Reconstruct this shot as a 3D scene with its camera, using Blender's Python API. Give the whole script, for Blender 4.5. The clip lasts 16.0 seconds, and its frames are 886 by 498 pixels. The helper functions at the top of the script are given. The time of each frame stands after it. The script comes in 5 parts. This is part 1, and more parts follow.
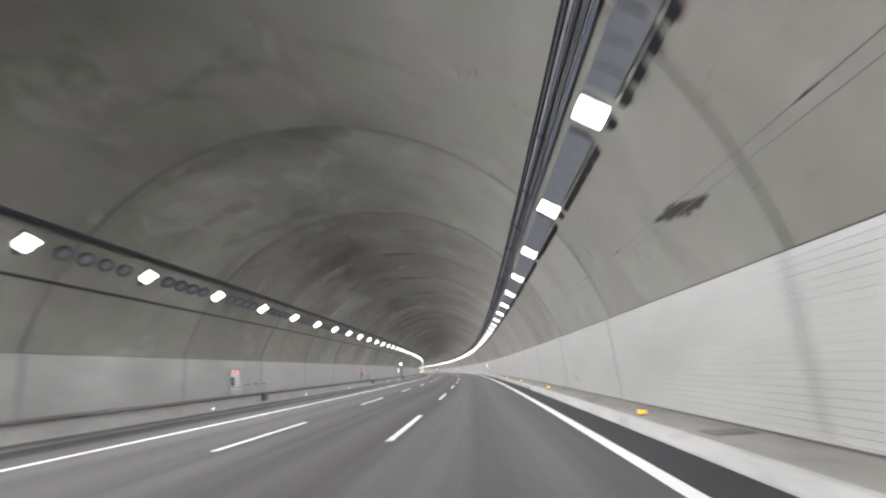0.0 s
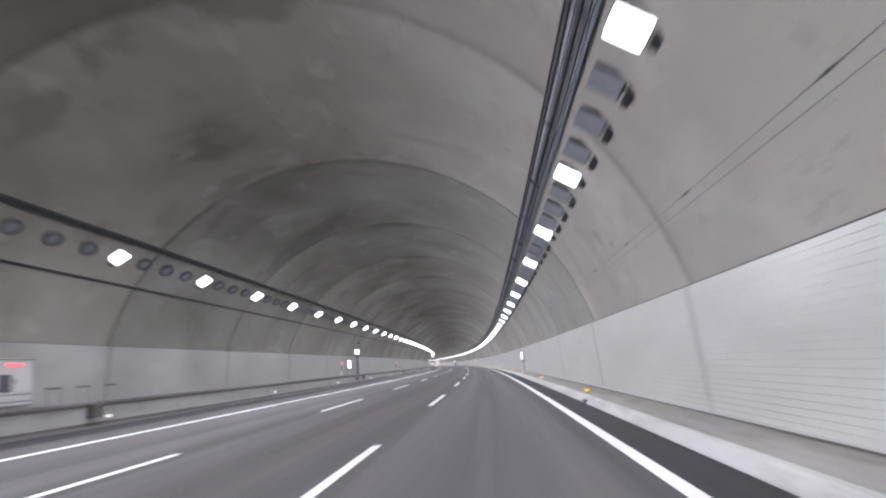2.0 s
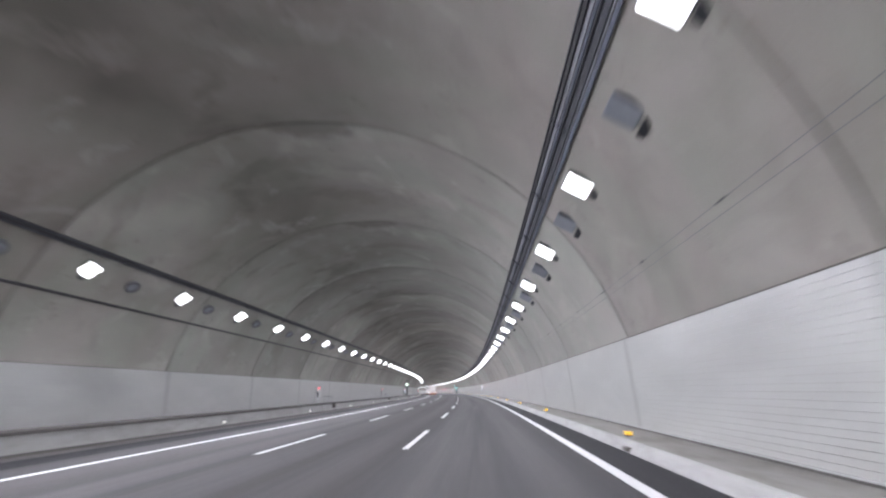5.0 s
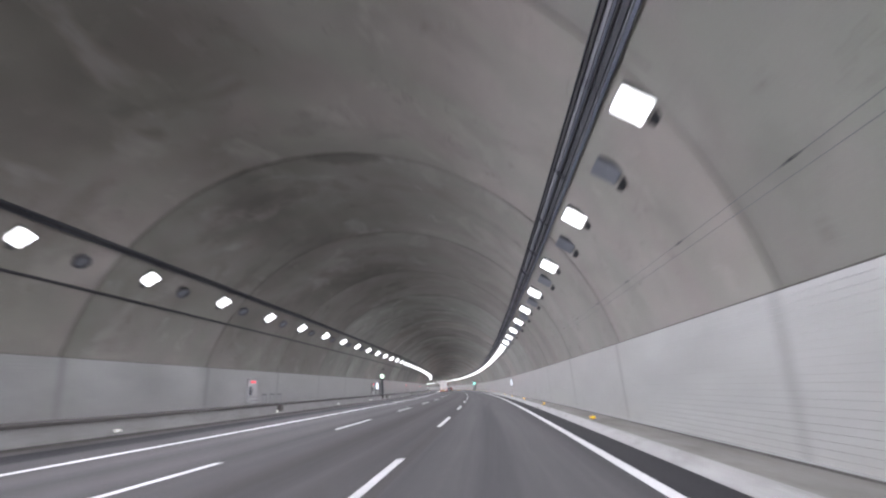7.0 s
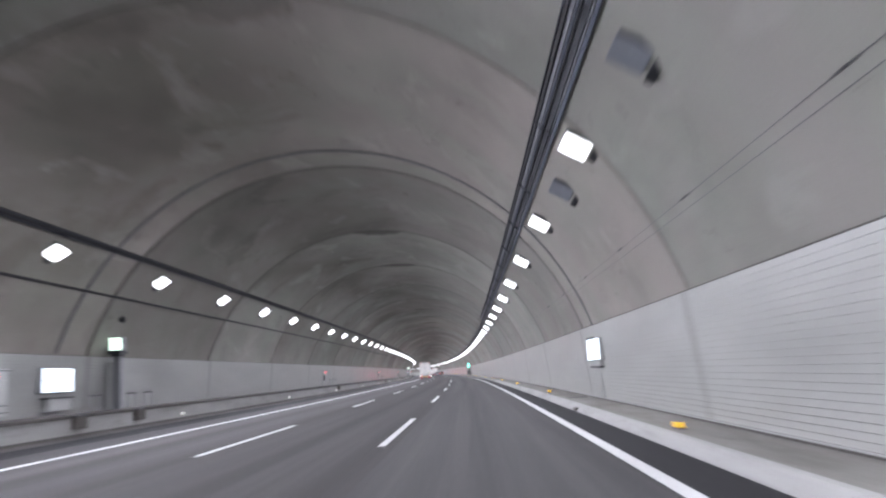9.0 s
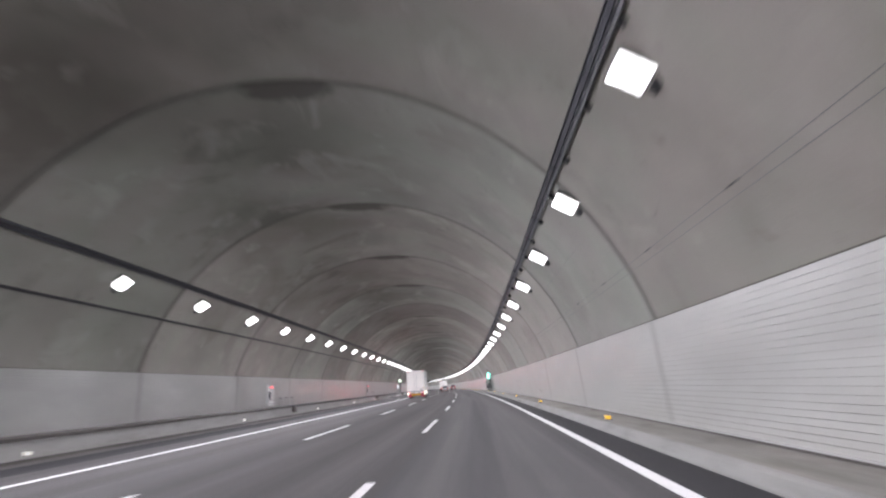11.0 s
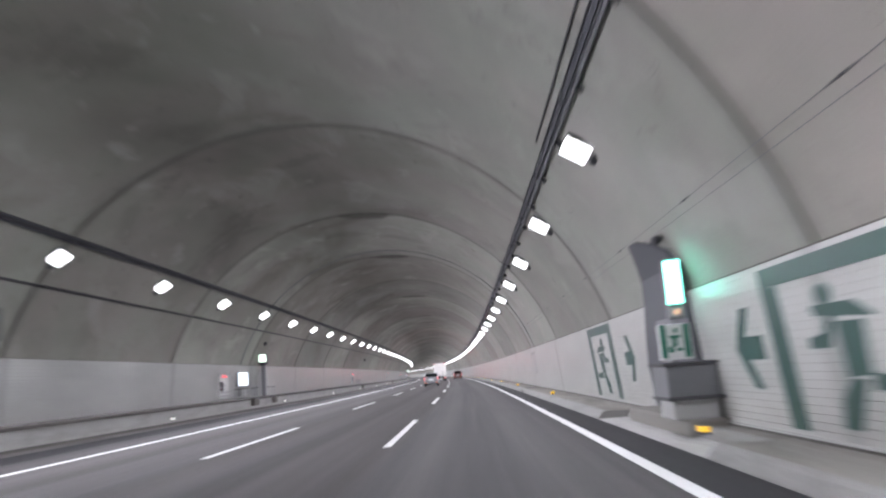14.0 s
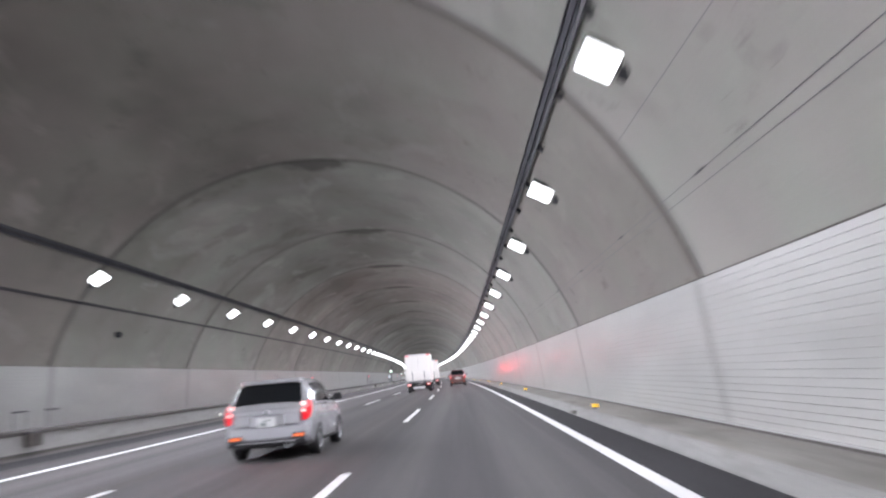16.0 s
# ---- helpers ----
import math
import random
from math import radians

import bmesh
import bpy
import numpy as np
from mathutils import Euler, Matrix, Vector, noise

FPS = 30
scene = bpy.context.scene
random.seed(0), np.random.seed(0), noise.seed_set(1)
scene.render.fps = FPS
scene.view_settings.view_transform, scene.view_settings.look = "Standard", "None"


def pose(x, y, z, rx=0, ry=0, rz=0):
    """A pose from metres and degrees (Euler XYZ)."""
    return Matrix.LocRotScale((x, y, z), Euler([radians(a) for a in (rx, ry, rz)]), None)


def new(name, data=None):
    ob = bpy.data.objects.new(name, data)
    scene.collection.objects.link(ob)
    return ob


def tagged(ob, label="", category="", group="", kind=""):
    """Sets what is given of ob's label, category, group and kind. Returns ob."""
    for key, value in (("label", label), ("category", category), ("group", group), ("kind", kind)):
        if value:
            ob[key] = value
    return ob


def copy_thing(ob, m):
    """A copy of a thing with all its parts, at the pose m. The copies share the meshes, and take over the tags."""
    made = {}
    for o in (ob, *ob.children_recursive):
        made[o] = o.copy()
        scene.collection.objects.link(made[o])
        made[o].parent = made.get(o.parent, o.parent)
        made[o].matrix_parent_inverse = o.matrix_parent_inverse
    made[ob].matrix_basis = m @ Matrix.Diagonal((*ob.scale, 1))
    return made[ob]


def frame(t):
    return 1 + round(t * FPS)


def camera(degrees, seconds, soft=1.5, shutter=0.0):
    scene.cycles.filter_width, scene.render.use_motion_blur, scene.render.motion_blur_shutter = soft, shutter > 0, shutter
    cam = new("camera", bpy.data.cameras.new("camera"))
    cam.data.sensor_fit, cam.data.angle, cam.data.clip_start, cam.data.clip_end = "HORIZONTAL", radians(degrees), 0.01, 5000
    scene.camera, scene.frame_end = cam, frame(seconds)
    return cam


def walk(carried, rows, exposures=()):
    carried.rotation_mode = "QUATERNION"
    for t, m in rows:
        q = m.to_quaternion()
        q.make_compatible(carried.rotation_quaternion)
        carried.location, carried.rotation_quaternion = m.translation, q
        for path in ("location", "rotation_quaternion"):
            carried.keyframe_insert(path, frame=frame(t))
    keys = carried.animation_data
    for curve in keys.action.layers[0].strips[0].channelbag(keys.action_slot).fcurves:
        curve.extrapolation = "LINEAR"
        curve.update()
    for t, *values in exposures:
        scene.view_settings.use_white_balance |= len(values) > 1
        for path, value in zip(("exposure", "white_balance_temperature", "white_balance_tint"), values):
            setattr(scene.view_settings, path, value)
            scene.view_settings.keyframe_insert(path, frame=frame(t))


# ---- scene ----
# A three-lane motorway tunnel on a long left-hand curve. s runs along the road, u to its right, z up.
R = 3801.3
CU, CZ, RAD = -4.88, -0.25, 9.3        # centre and radius of the lining's arch
S0, S1 = -66.0, 1284.0                 # built length
BAY, BAY0 = 12.5, 9.1                  # length of a lining section, first joint
LAMP = 7.5                             # lamp spacing


def P(s, u, z):
    a = s / R
    return Vector(((R + u) * math.cos(a) - R, (R + u) * math.sin(a), z))


def arc(s, u=0.0, z=0.0, rx=0, ry=0, rz=0):
    return Matrix.Translation(P(s, u, z)) @ pose(0, 0, 0, 0, 0, math.degrees(s / R)) @ pose(0, 0, 0, rx, ry, rz)


# ---- camera: seconds, s, u, heading to the left of the road, tilt up, roll ----
EYE = 1.348
PATH = [
    (0.0, 0.02, 0.091, 2.386, 9.428, -3.924),
    (0.5, 17.67, 0.096, 2.781, 8.880, -3.681),
    (1.0, 35.27, 0.097, 3.158, 8.485, -3.590),
    (1.5, 52.94, 0.146, 3.399, 8.527, -3.527),
    (2.0, 70.44, 0.225, 3.325, 8.953, -3.391),
    (2.5, 88.06, 0.278, 2.827, 9.316, -3.440),
    (3.0, 105.63, 0.280, 2.273, 9.515, -3.616),
    (3.5, 123.33, 0.239, 1.942, 9.874, -3.541),
    (4.0, 141.17, 0.162, 1.901, 10.409, -3.419),
    (6.5, 230.83, -0.110, 3.253, 11.159, -1.456),
    (7.0, 248.76, -0.093, 3.266, 10.771, -1.949),
    (7.5, 266.76, -0.069, 3.011, 10.707, -2.762),
    (8.0, 284.82, -0.018, 2.670, 10.523, -2.950),
    (8.5, 302.83, -0.011, 2.223, 10.009, -3.409),
    (9.0, 320.75, -0.019, 1.765, 9.543, -3.730),
    (11.5, 410.22, -0.206, 1.962, 10.787, -3.852),
    (12.0, 428.30, -0.194, 1.782, 10.610, -3.854),
    (12.5, 446.46, -0.190, 1.649, 10.235, -4.047),
    (13.0, 464.54, -0.180, 1.608, 9.719, -4.640),
    (13.5, 482.51, -0.173, 1.576, 9.529, -4.219),
    (14.0, 500.54, -0.142, 1.478, 9.665, -4.181),
    (14.5, 518.56, -0.080, 1.309, 9.696, -4.324),
    (15.0, 536.45, -0.053, 1.106, 9.559, -4.419),
    (15.5, 554.34, -0.031, 0.937, 9.502, -4.674),
    (16.0, 572.23, -0.000, 0.814, 9.718, -4.925),
]
cam = camera(62.48, 16.0, soft=2.3, shutter=0.3)
walk(cam, [(t, arc(s, u, EYE, 0, 0, yaw) @ pose(0, 0, 0, 90 + tilt) @ pose(0, 0, 0, 0, 0, roll))
           for t, s, u, yaw, tilt, roll in PATH],
     [(0, 0.06, 6950, 4), (0.5, 0.04, 6650, 8), (1, -0.02, 6500, 11), (2, -0.03, 6500, 10), (4, 0.0, 6400, 9), (6.5, -0.22, 6500, 10), (9.0, -0.26, 6350, 10),
      (11.5, -0.18, 6750, 11), (12.0, -0.14, 6750, 11), (12.5, 0.0, 6650, 10), (13.5, -0.12, 6600, 10), (14.5, -0.14, 6500, 10), (15.0, -0.22, 6500, 10), (15.5, -0.09, 6500, 9), (16, 0.0, 6500, 9)])

# ---- light: the luminaires alone ----
world = bpy.data.worlds.new("world")
scene.world = world
world.use_nodes = True
world.node_tree.nodes["Background"].inputs["Color"].default_value = (0.02, 0.022, 0.025, 1)
world.node_tree.nodes["Background"].inputs["Strength"].default_value = 0.1
LAMP_GLOW = 4.5                       # brightness of a lens
FLOOD = {}
for sign, watts in ((1, 560.0), (-1, 960.0)):      # the row on the right, the row on the left
    FLOOD[sign] = bpy.data.lights.new("floodlight", "AREA")
    FLOOD[sign].shape, FLOOD[sign].size, FLOOD[sign].energy = "SQUARE", 0.4, watts
    FLOOD[sign].color, FLOOD[sign].spread = (0.88, 0.873, 1.0), radians(162)


# ---- materials ----
class Nodes:
    def __init__(self, name):
        self.mat = bpy.data.materials.new(name)
        self.mat.use_nodes = True
        self.tree = self.mat.node_tree
        self.bsdf = self.tree.nodes["Principled BSDF"]

    def node(self, kind, **values):
        n = self.tree.nodes.new(kind)
        for key, value in values.items():
            n.inputs[key.replace("_", " ")].default_value = value
        return n

    def link(self, a, b):
        self.tree.links.new(a, b)

    def coords(self, kind="Object", scale=(1, 1, 1)):
        c = self.node("ShaderNodeTexCoord")
        m = self.node("ShaderNodeMapping")
        m.inputs["Scale"].default_value = scale
        self.link(c.outputs[kind], m.inputs["Vector"])
        return m.outputs[0]

    def noise(self, vec, scale, detail=4, rough=0.6, distortion=0.0):
        n = self.node("ShaderNodeTexNoise", Scale=scale, Detail=detail, Roughness=rough, Distortion=distortion)
        self.link(vec, n.inputs["Vector"])
        return n.outputs["Fac"]

    def ramp(self, fac, stops):
        r = self.node("ShaderNodeValToRGB")
        el = r.color_ramp.elements
        while len(el) < len(stops):
            el.new(0.5)
        for e, (p, c) in zip(el, stops):
            e.position, e.color = p, (c if len(c) == 4 else (*c, 1))
        self.link(fac, r.inputs[0])
        return r.outputs[0]

    def mix(self, fac, a, b, mode="MIX"):
        m = self.tree.nodes.new("ShaderNodeMix")
        m.data_type, m.blend_type = "RGBA", mode
        for value, socket in ((fac, m.inputs[0]), (a, m.inputs[6]), (b, m.inputs[7])):
            if isinstance(value, (int, float)):
                socket.default_value = value
            elif isinstance(value, tuple):
                socket.default_value = value if len(value) == 4 else (*value, 1)
            else:
                self.link(value, socket)
        return m.outputs[2]

    def math(self, op, a, b=0.0, c=0.0):
        m = self.tree.nodes.new("ShaderNodeMath")
        m.operation = op
        for value, socket in zip((a, b, c), m.inputs):
            if isinstance(value, (int, float)):
                socket.default_value = value
            else:
                self.link(value, socket)
        return m.outputs[0]

    def split(self, vec):
        x = self.node("ShaderNodeSeparateXYZ")
        self.link(vec, x.inputs[0])
        return x.outputs

    def bump(self, height, strength=0.3, distance=0.01):
        b = self.node("ShaderNodeBump", Strength=strength, Distance=distance)
        self.link(height, b.inputs["Height"])
        self.link(b.outputs[0], self.bsdf.inputs["Normal"])

    def rand(self):
        return self.node("ShaderNodeObjectInfo").outputs["Random"]

    def set(self, color=None, rough=None, metal=None, spec=None, coat=None):
        for key, value in (("Base Color", color), ("Roughness", rough), ("Metallic", metal), ("Specular IOR Level", spec), ("Coat Weight", coat)):
            if value is None:
                continue
            if isinstance(value, (int, float)):
                self.bsdf.inputs[key].default_value = value
            elif isinstance(value, tuple):
                self.bsdf.inputs[key].default_value = (*value, 1)
            else:
                self.link(value, self.bsdf.inputs[key])
        return self


def plain(name, color, rough=0.5, metal=0.0, grain=40.0, vary=0.25, spec=None, coat=None):
    """A small object's material: one colour with slight dirt and fine relief."""
    n = Nodes(name)
    v = n.coords()
    f = n.noise(v, grain, 3)
    g = n.noise(v, grain * 0.12, 4)
    dark = tuple(c * (1 - vary) for c in color)
    n.set(n.mix(n.math("MULTIPLY_ADD", f, 0.4, n.math("MULTIPLY", g, 0.6)), dark, tuple(min(1, c * (1 + vary * 0.6)) for c in color)),
          rough, metal, spec, coat)
    n.bump(f, 0.08, 0.002)
    return n.mat


def glow(name, color, strength):
    n = Nodes(name)
    n.set(tuple(0.15 + 0.45 * c if min(color) > 0.3 else 0.4 * c for c in color), 0.4)
    n.bsdf.inputs["Emission Color"].default_value = (*color, 1)
    n.bsdf.inputs["Emission Strength"].default_value = strength
    return n.mat


def concrete_lining(name, joint, stain, dirt):
    """joint: how dark the strip beside a joint is; stain: how dark the damp patch at the crown is."""
    n = Nodes(name)
    v = n.coords("UV")                      # x round the arch in metres, y along it
    r = n.rand()
    shift = n.node("ShaderNodeVectorMath")
    shift.operation = "ADD"
    comb = n.node("ShaderNodeCombineXYZ")
    n.link(n.math("MULTIPLY", r, 190.0), comb.inputs[0])
    n.link(n.math("MULTIPLY", r, 71.0), comb.inputs[1])
    n.link(v, shift.inputs[0])
    n.link(comb.outputs[0], shift.inputs[1])
    v2 = shift.outputs[0]
    long = n.node("ShaderNodeMapping")
    long.inputs["Scale"].default_value = (1.0, 0.45, 1.0)
    n.link(v2, long.inputs["Vector"])
    v3 = long.outputs[0]
    big = n.noise(v2, 0.16, 4, 0.5, 0.4)
    mid = n.noise(v3, 0.8, 5, 0.55, 0.3)
    fine = n.noise(v2, 26.0, 5, 0.7)
    base = n.ramp(big, [(0.3, (0.262, 0.266, 0.24)), (0.5, (0.332, 0.338, 0.308)), (0.72, (0.398, 0.404, 0.37))])
    base = n.mix(n.math("MULTIPLY", mid, 0.48), base, n.ramp(mid, [(0.3, (0.22, 0.208, 0.18)), (0.7, (0.44, 0.426, 0.38))]))
    base = n.mix(0.28, base, n.ramp(fine, [(0.3, (0.21, 0.2, 0.178)), (0.7, (0.42, 0.4, 0.365))]))
    hue = n.ramp(n.noise(v2, 0.33, 3, 0.5, 0.4), [(0.38, (1.02, 0.985, 1.0)), (0.62, (0.965, 1.0, 0.975))])
    base = n.mix(1.0, base, hue, "MULTIPLY")
    # soot over the crown, with painted shade deepening it towards the far flank; ragged dark blotches
    x, y, _ = n.split(v)
    crown = n.math("SUBTRACT", 1.0, n.math("DIVIDE", n.math("ABSOLUTE", n.math("ADD", x, 3.4)), 10.0))
    crown = n.math("MAXIMUM", crown, 0.0)
    soot = n.ramp(n.noise(v3, 0.22, 3, 0.5, 0.5), [(0.28, (0.1, 0.1, 0.1)), (0.66, (1, 1, 1))])
    base = n.mix(n.math("MULTIPLY", n.math("MULTIPLY", soot, n.math("POWER", crown, 0.7)), dirt), base, (0.085, 0.079, 0.063))
    blot = n.ramp(n.noise(v2, 0.3, 5, 0.62, 0.35), [(0.55, (0, 0, 0)), (0.63, (1, 1, 1))])
    base = n.mix(n.math("MULTIPLY", blot, n.math("MULTIPLY_ADD", n.math("POWER", crown, 1.5), 0.32, 0.13)), base, (0.09, 0.08, 0.068))
    pale = n.ramp(n.noise(v3, 0.5, 4, 0.55, 0.5), [(0.58, (0, 0, 0)), (0.68, (1, 1, 1))])
    base = n.mix(n.math("MULTIPLY", pale, 0.34), base, (0.45, 0.44, 0.41))
    spots = n.ramp(n.noise(v2, 0.9, 6, 0.68, 0.2), [(0.64, (0, 0, 0)), (0.69, (1, 1, 1))])
    base = n.mix(n.math("MULTIPLY", spots, 0.42), base, (0.11, 0.1, 0.088))
    bleach = n.ramp(n.noise(v2, 0.62, 6, 0.66, 0.6), [(0.63, (0, 0, 0)), (0.7, (1, 1, 1))])
    base = n.mix(n.math("MULTIPLY", bleach, 0.3), base, (0.46, 0.46, 0.43))
    vein = n.math("ABSOLUTE", n.math("SUBTRACT", n.noise(v2, 0.21, 5, 0.55, 0.3), 0.5))
    crack = n.math("MULTIPLY", n.math("LESS_THAN", vein, 0.0014), n.math("GREATER_THAN", n.noise(v2, 0.4, 2), 0.52))
    base = n.mix(n.math("MULTIPLY", crack, 0.45), base, (0.12, 0.11, 0.1))
    # weathered strip beside each joint, damp patch at the crown
    edge = n.math("ABSOLUTE", n.math("SUBTRACT", y, BAY / 2))
    worn = n.math("MULTIPLY_ADD", n.noise(v2, 1.7, 4, 0.6), 0.5, n.math("DIVIDE", n.math("SUBTRACT", edge, BAY / 2 - 0.5), 0.5))
    strip = n.ramp(worn, [(0.52, (0, 0, 0)), (0.95, (1, 1, 1))])
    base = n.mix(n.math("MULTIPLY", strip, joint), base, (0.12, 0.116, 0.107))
    px = n.math("DIVIDE", n.math("SUBTRACT", x, 0.4), 1.5)
    py = n.math("DIVIDE", y, 1.5)
    far = n.math("ADD", n.math("MULTIPLY", px, px), n.math("MULTIPLY", py, py))
    ragged = n.math("MULTIPLY_ADD", n.noise(v2, 1.6, 4, 0.65), 1.5, n.math("SUBTRACT", far, 0.9))
    damp = n.ramp(ragged, [(0.3, (1, 1, 1)), (0.7, (0, 0, 0))])
    damp = n.math("MULTIPLY", damp, n.math("GREATER_THAN", r, 0.3))
    base = n.mix(n.math("MULTIPLY", damp, stain), base, (0.07, 0.064, 0.055))
    cast = n.math("FRACT", n.math("MULTIPLY", r, 7.0))
    base = n.mix(1.0, base, n.mix(cast, (1.045, 0.988, 0.972), (0.985, 1.004, 0.985)), "MULTIPLY")
    tone = n.math("MULTIPLY_ADD", r, 0.3, 0.82)
    n.set(n.mix(1.0, base, n.mix(0.0, tone, tone), "MULTIPLY"), 0.68, spec=0.5)
    n.bump(n.math("MULTIPLY_ADD", fine, 0.4, mid), 0.35, 0.02)
    return n.mat


def panel_white(name, k, dirt):
    n = Nodes(name)
    v = n.coords("UV")
    r = n.rand()
    film = n.noise(n.coords("UV", (1, 0.2, 1)), 1.0, 3, 0.55)
    fine = n.noise(v, 30, 3)
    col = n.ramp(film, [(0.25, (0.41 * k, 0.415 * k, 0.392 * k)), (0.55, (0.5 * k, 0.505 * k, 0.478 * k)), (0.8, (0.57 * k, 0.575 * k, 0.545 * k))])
    x, y, _ = n.split(v)
    edge = n.math("ABSOLUTE", n.math("SUBTRACT", y, BAY / 2))
    strip = n.math("GREATER_THAN", edge, n.math("MULTIPLY_ADD", fine, 0.04, BAY / 2 - 0.27))
    col = n.mix(n.math("MULTIPLY", strip, 0.4), col, (0.24 * k, 0.24 * k, 0.23 * k))
    splash = n.ramp(n.math("MULTIPLY_ADD", film, 0.5, x), [(0.18, (1, 1, 1)), (0.62, (0, 0, 0))])
    col = n.mix(n.math("MULTIPLY", splash, dirt), col, (0.3, 0.29, 0.27))
    n.set(col, n.math("MULTIPLY_ADD", film, 0.2, 0.22), spec=0.5)
    n.bump(n.math("MULTIPLY_ADD", film, 2.0, fine), 0.08, 0.004)
    return n.mat


def asphalt():
    n = Nodes("asphalt")
    v = n.coords("UV")                      # x across the road in metres, y along it
    x, y, _ = n.split(v)
    fine = n.noise(v, 60, 4, 0.75)
    grit = n.noise(v, 14, 5, 0.7)
    long = n.noise(n.coords("UV", (1.6, 0.02, 1)), 1.0, 4, 0.6)
    blot = n.noise(n.coords("UV", (1, 0.25, 1)), 0.5, 5, 0.6)
    base = n.ramp(fine, [(0.3, (0.028, 0.028, 0.029)), (0.7, (0.069, 0.068, 0.069))])
    base = n.mix(0.45, base, n.ramp(grit, [(0.3, (0.036, 0.035, 0.037)), (0.7, (0.069, 0.068, 0.069))]))
    base = n.mix(0.38, base, n.ramp(long, [(0.36, (0.024, 0.023, 0.023)), (0.5, (0.05, 0.048, 0.047)), (0.64, (0.092, 0.087, 0.083))]))
    # polished wheel paths, two to a lane
    phase = n.math("MULTIPLY", n.math("ADD", x, 1.8875), 2 * math.pi / 1.875)
    paths = n.math("MULTIPLY_ADD", n.math("COSINE", phase), -0.5, 0.5)
    lanes = n.math("MULTIPLY", n.math("GREATER_THAN", x, -9.3), n.math("LESS_THAN", x, 1.9))
    wear = n.math("MULTIPLY", n.math("MULTIPLY", paths, lanes), n.math("MULTIPLY_ADD", blot, 0.6, 0.3))
    base = n.mix(n.math("MULTIPLY", wear, 0.5), base, (0.082, 0.079, 0.077))
    streak = n.ramp(n.noise(n.coords("UV", (1.1, 0.012, 1)), 1.0, 3, 0.5), [(0.42, (0.25, 0.25, 0.25)), (0.66, (1, 1, 1))])
    streak = n.math("MULTIPLY", streak, n.math("LESS_THAN", x, -1.6))
    base = n.mix(n.math("MULTIPLY", streak, 0.6), base, (0.041, 0.035, 0.032))
    ragged = n.math("MULTIPLY_ADD", blot, 0.5, x)
    shoulder = n.math("MAXIMUM", n.math("GREATER_THAN", x, 2.1), n.math("MULTIPLY", n.math("LESS_THAN", ragged, -10.7), 1.25))
    base = n.mix(n.math("MULTIPLY", shoulder, 0.75), base, (0.012, 0.012, 0.014))
    n.set(base, n.math("MULTIPLY_ADD", wear, -0.1, 0.88), spec=0.22)
    n.bump(n.math("ADD", fine, grit), 0.45, 0.006)
    return n.mat


def paint_white():
    n = Nodes("road_paint")
    v = n.coords("UV")
    wear = n.noise(v, 9, 6, 0.75)
    n.set(n.ramp(wear, [(0.3, (0.34, 0.34, 0.335)), (0.46, (0.54, 0.54, 0.53)), (0.8, (0.64, 0.64, 0.63))]), 0.55)
    n.bump(n.noise(v, 60, 3), 0.3, 0.003)
    return n.mat


def kerb_concrete(name, k):
    n = Nodes(name)
    v = n.coords("UV")
    a = n.noise(n.coords("UV", (1, 0.2, 1)), 1.4, 6, 0.7)
    b = n.noise(v, 34, 4, 0.7)
    col = n.ramp(a, [(0.28, (0.33 * k, 0.326 * k, 0.31 * k)), (0.5, (0.46 * k, 0.455 * k, 0.435 * k)), (0.75, (0.55 * k, 0.545 * k, 0.52 * k))])
    col = n.mix(0.3, col, n.ramp(b, [(0.3, (0.25 * k, 0.245 * k, 0.23 * k)), (0.7, (0.66 * k, 0.65 * k, 0.63 * k))]))
    scuff = n.ramp(n.noise(n.coords("UV", (3, 0.5, 1)), 1.0, 5, 0.7), [(0.5, (0, 0, 0)), (0.7, (1, 1, 1))])
    col = n.mix(n.math("MULTIPLY", scuff, 0.4), col, (0.2 * k, 0.195 * k, 0.18 * k))
    n.set(col, 0.8, spec=0.3)
    n.bump(b, 0.3, 0.006)
    return n.mat


def walkway_concrete(name, stain):
    n = Nodes(name)
    v = n.coords("UV")
    a = n.noise(n.coords("UV", (1, 0.1, 1)), 1.0, 6, 0.7)
    b = n.noise(v, 22, 4, 0.7)
    col = n.ramp(a, [(0.3, (0.18, 0.174, 0.16)), (0.7, (0.33, 0.32, 0.297))])
    col = n.mix(0.35, col, n.ramp(b, [(0.3, (0.15, 0.145, 0.133)), (0.7, (0.36, 0.35, 0.327))]))
    damp = n.ramp(n.noise(n.coords("UV", (1.2, 0.35, 1)), 1.0, 5, 0.65, 0.3), [(0.46, (0, 0, 0)), (0.66, (1, 1, 1))])
    col = n.mix(n.math("MULTIPLY_ADD", damp, 0.4, stain), col, (0.11, 0.1, 0.083))
    n.set(col, 0.88, spec=0.25)
    n.bump(b, 0.35, 0.006)
    return n.mat


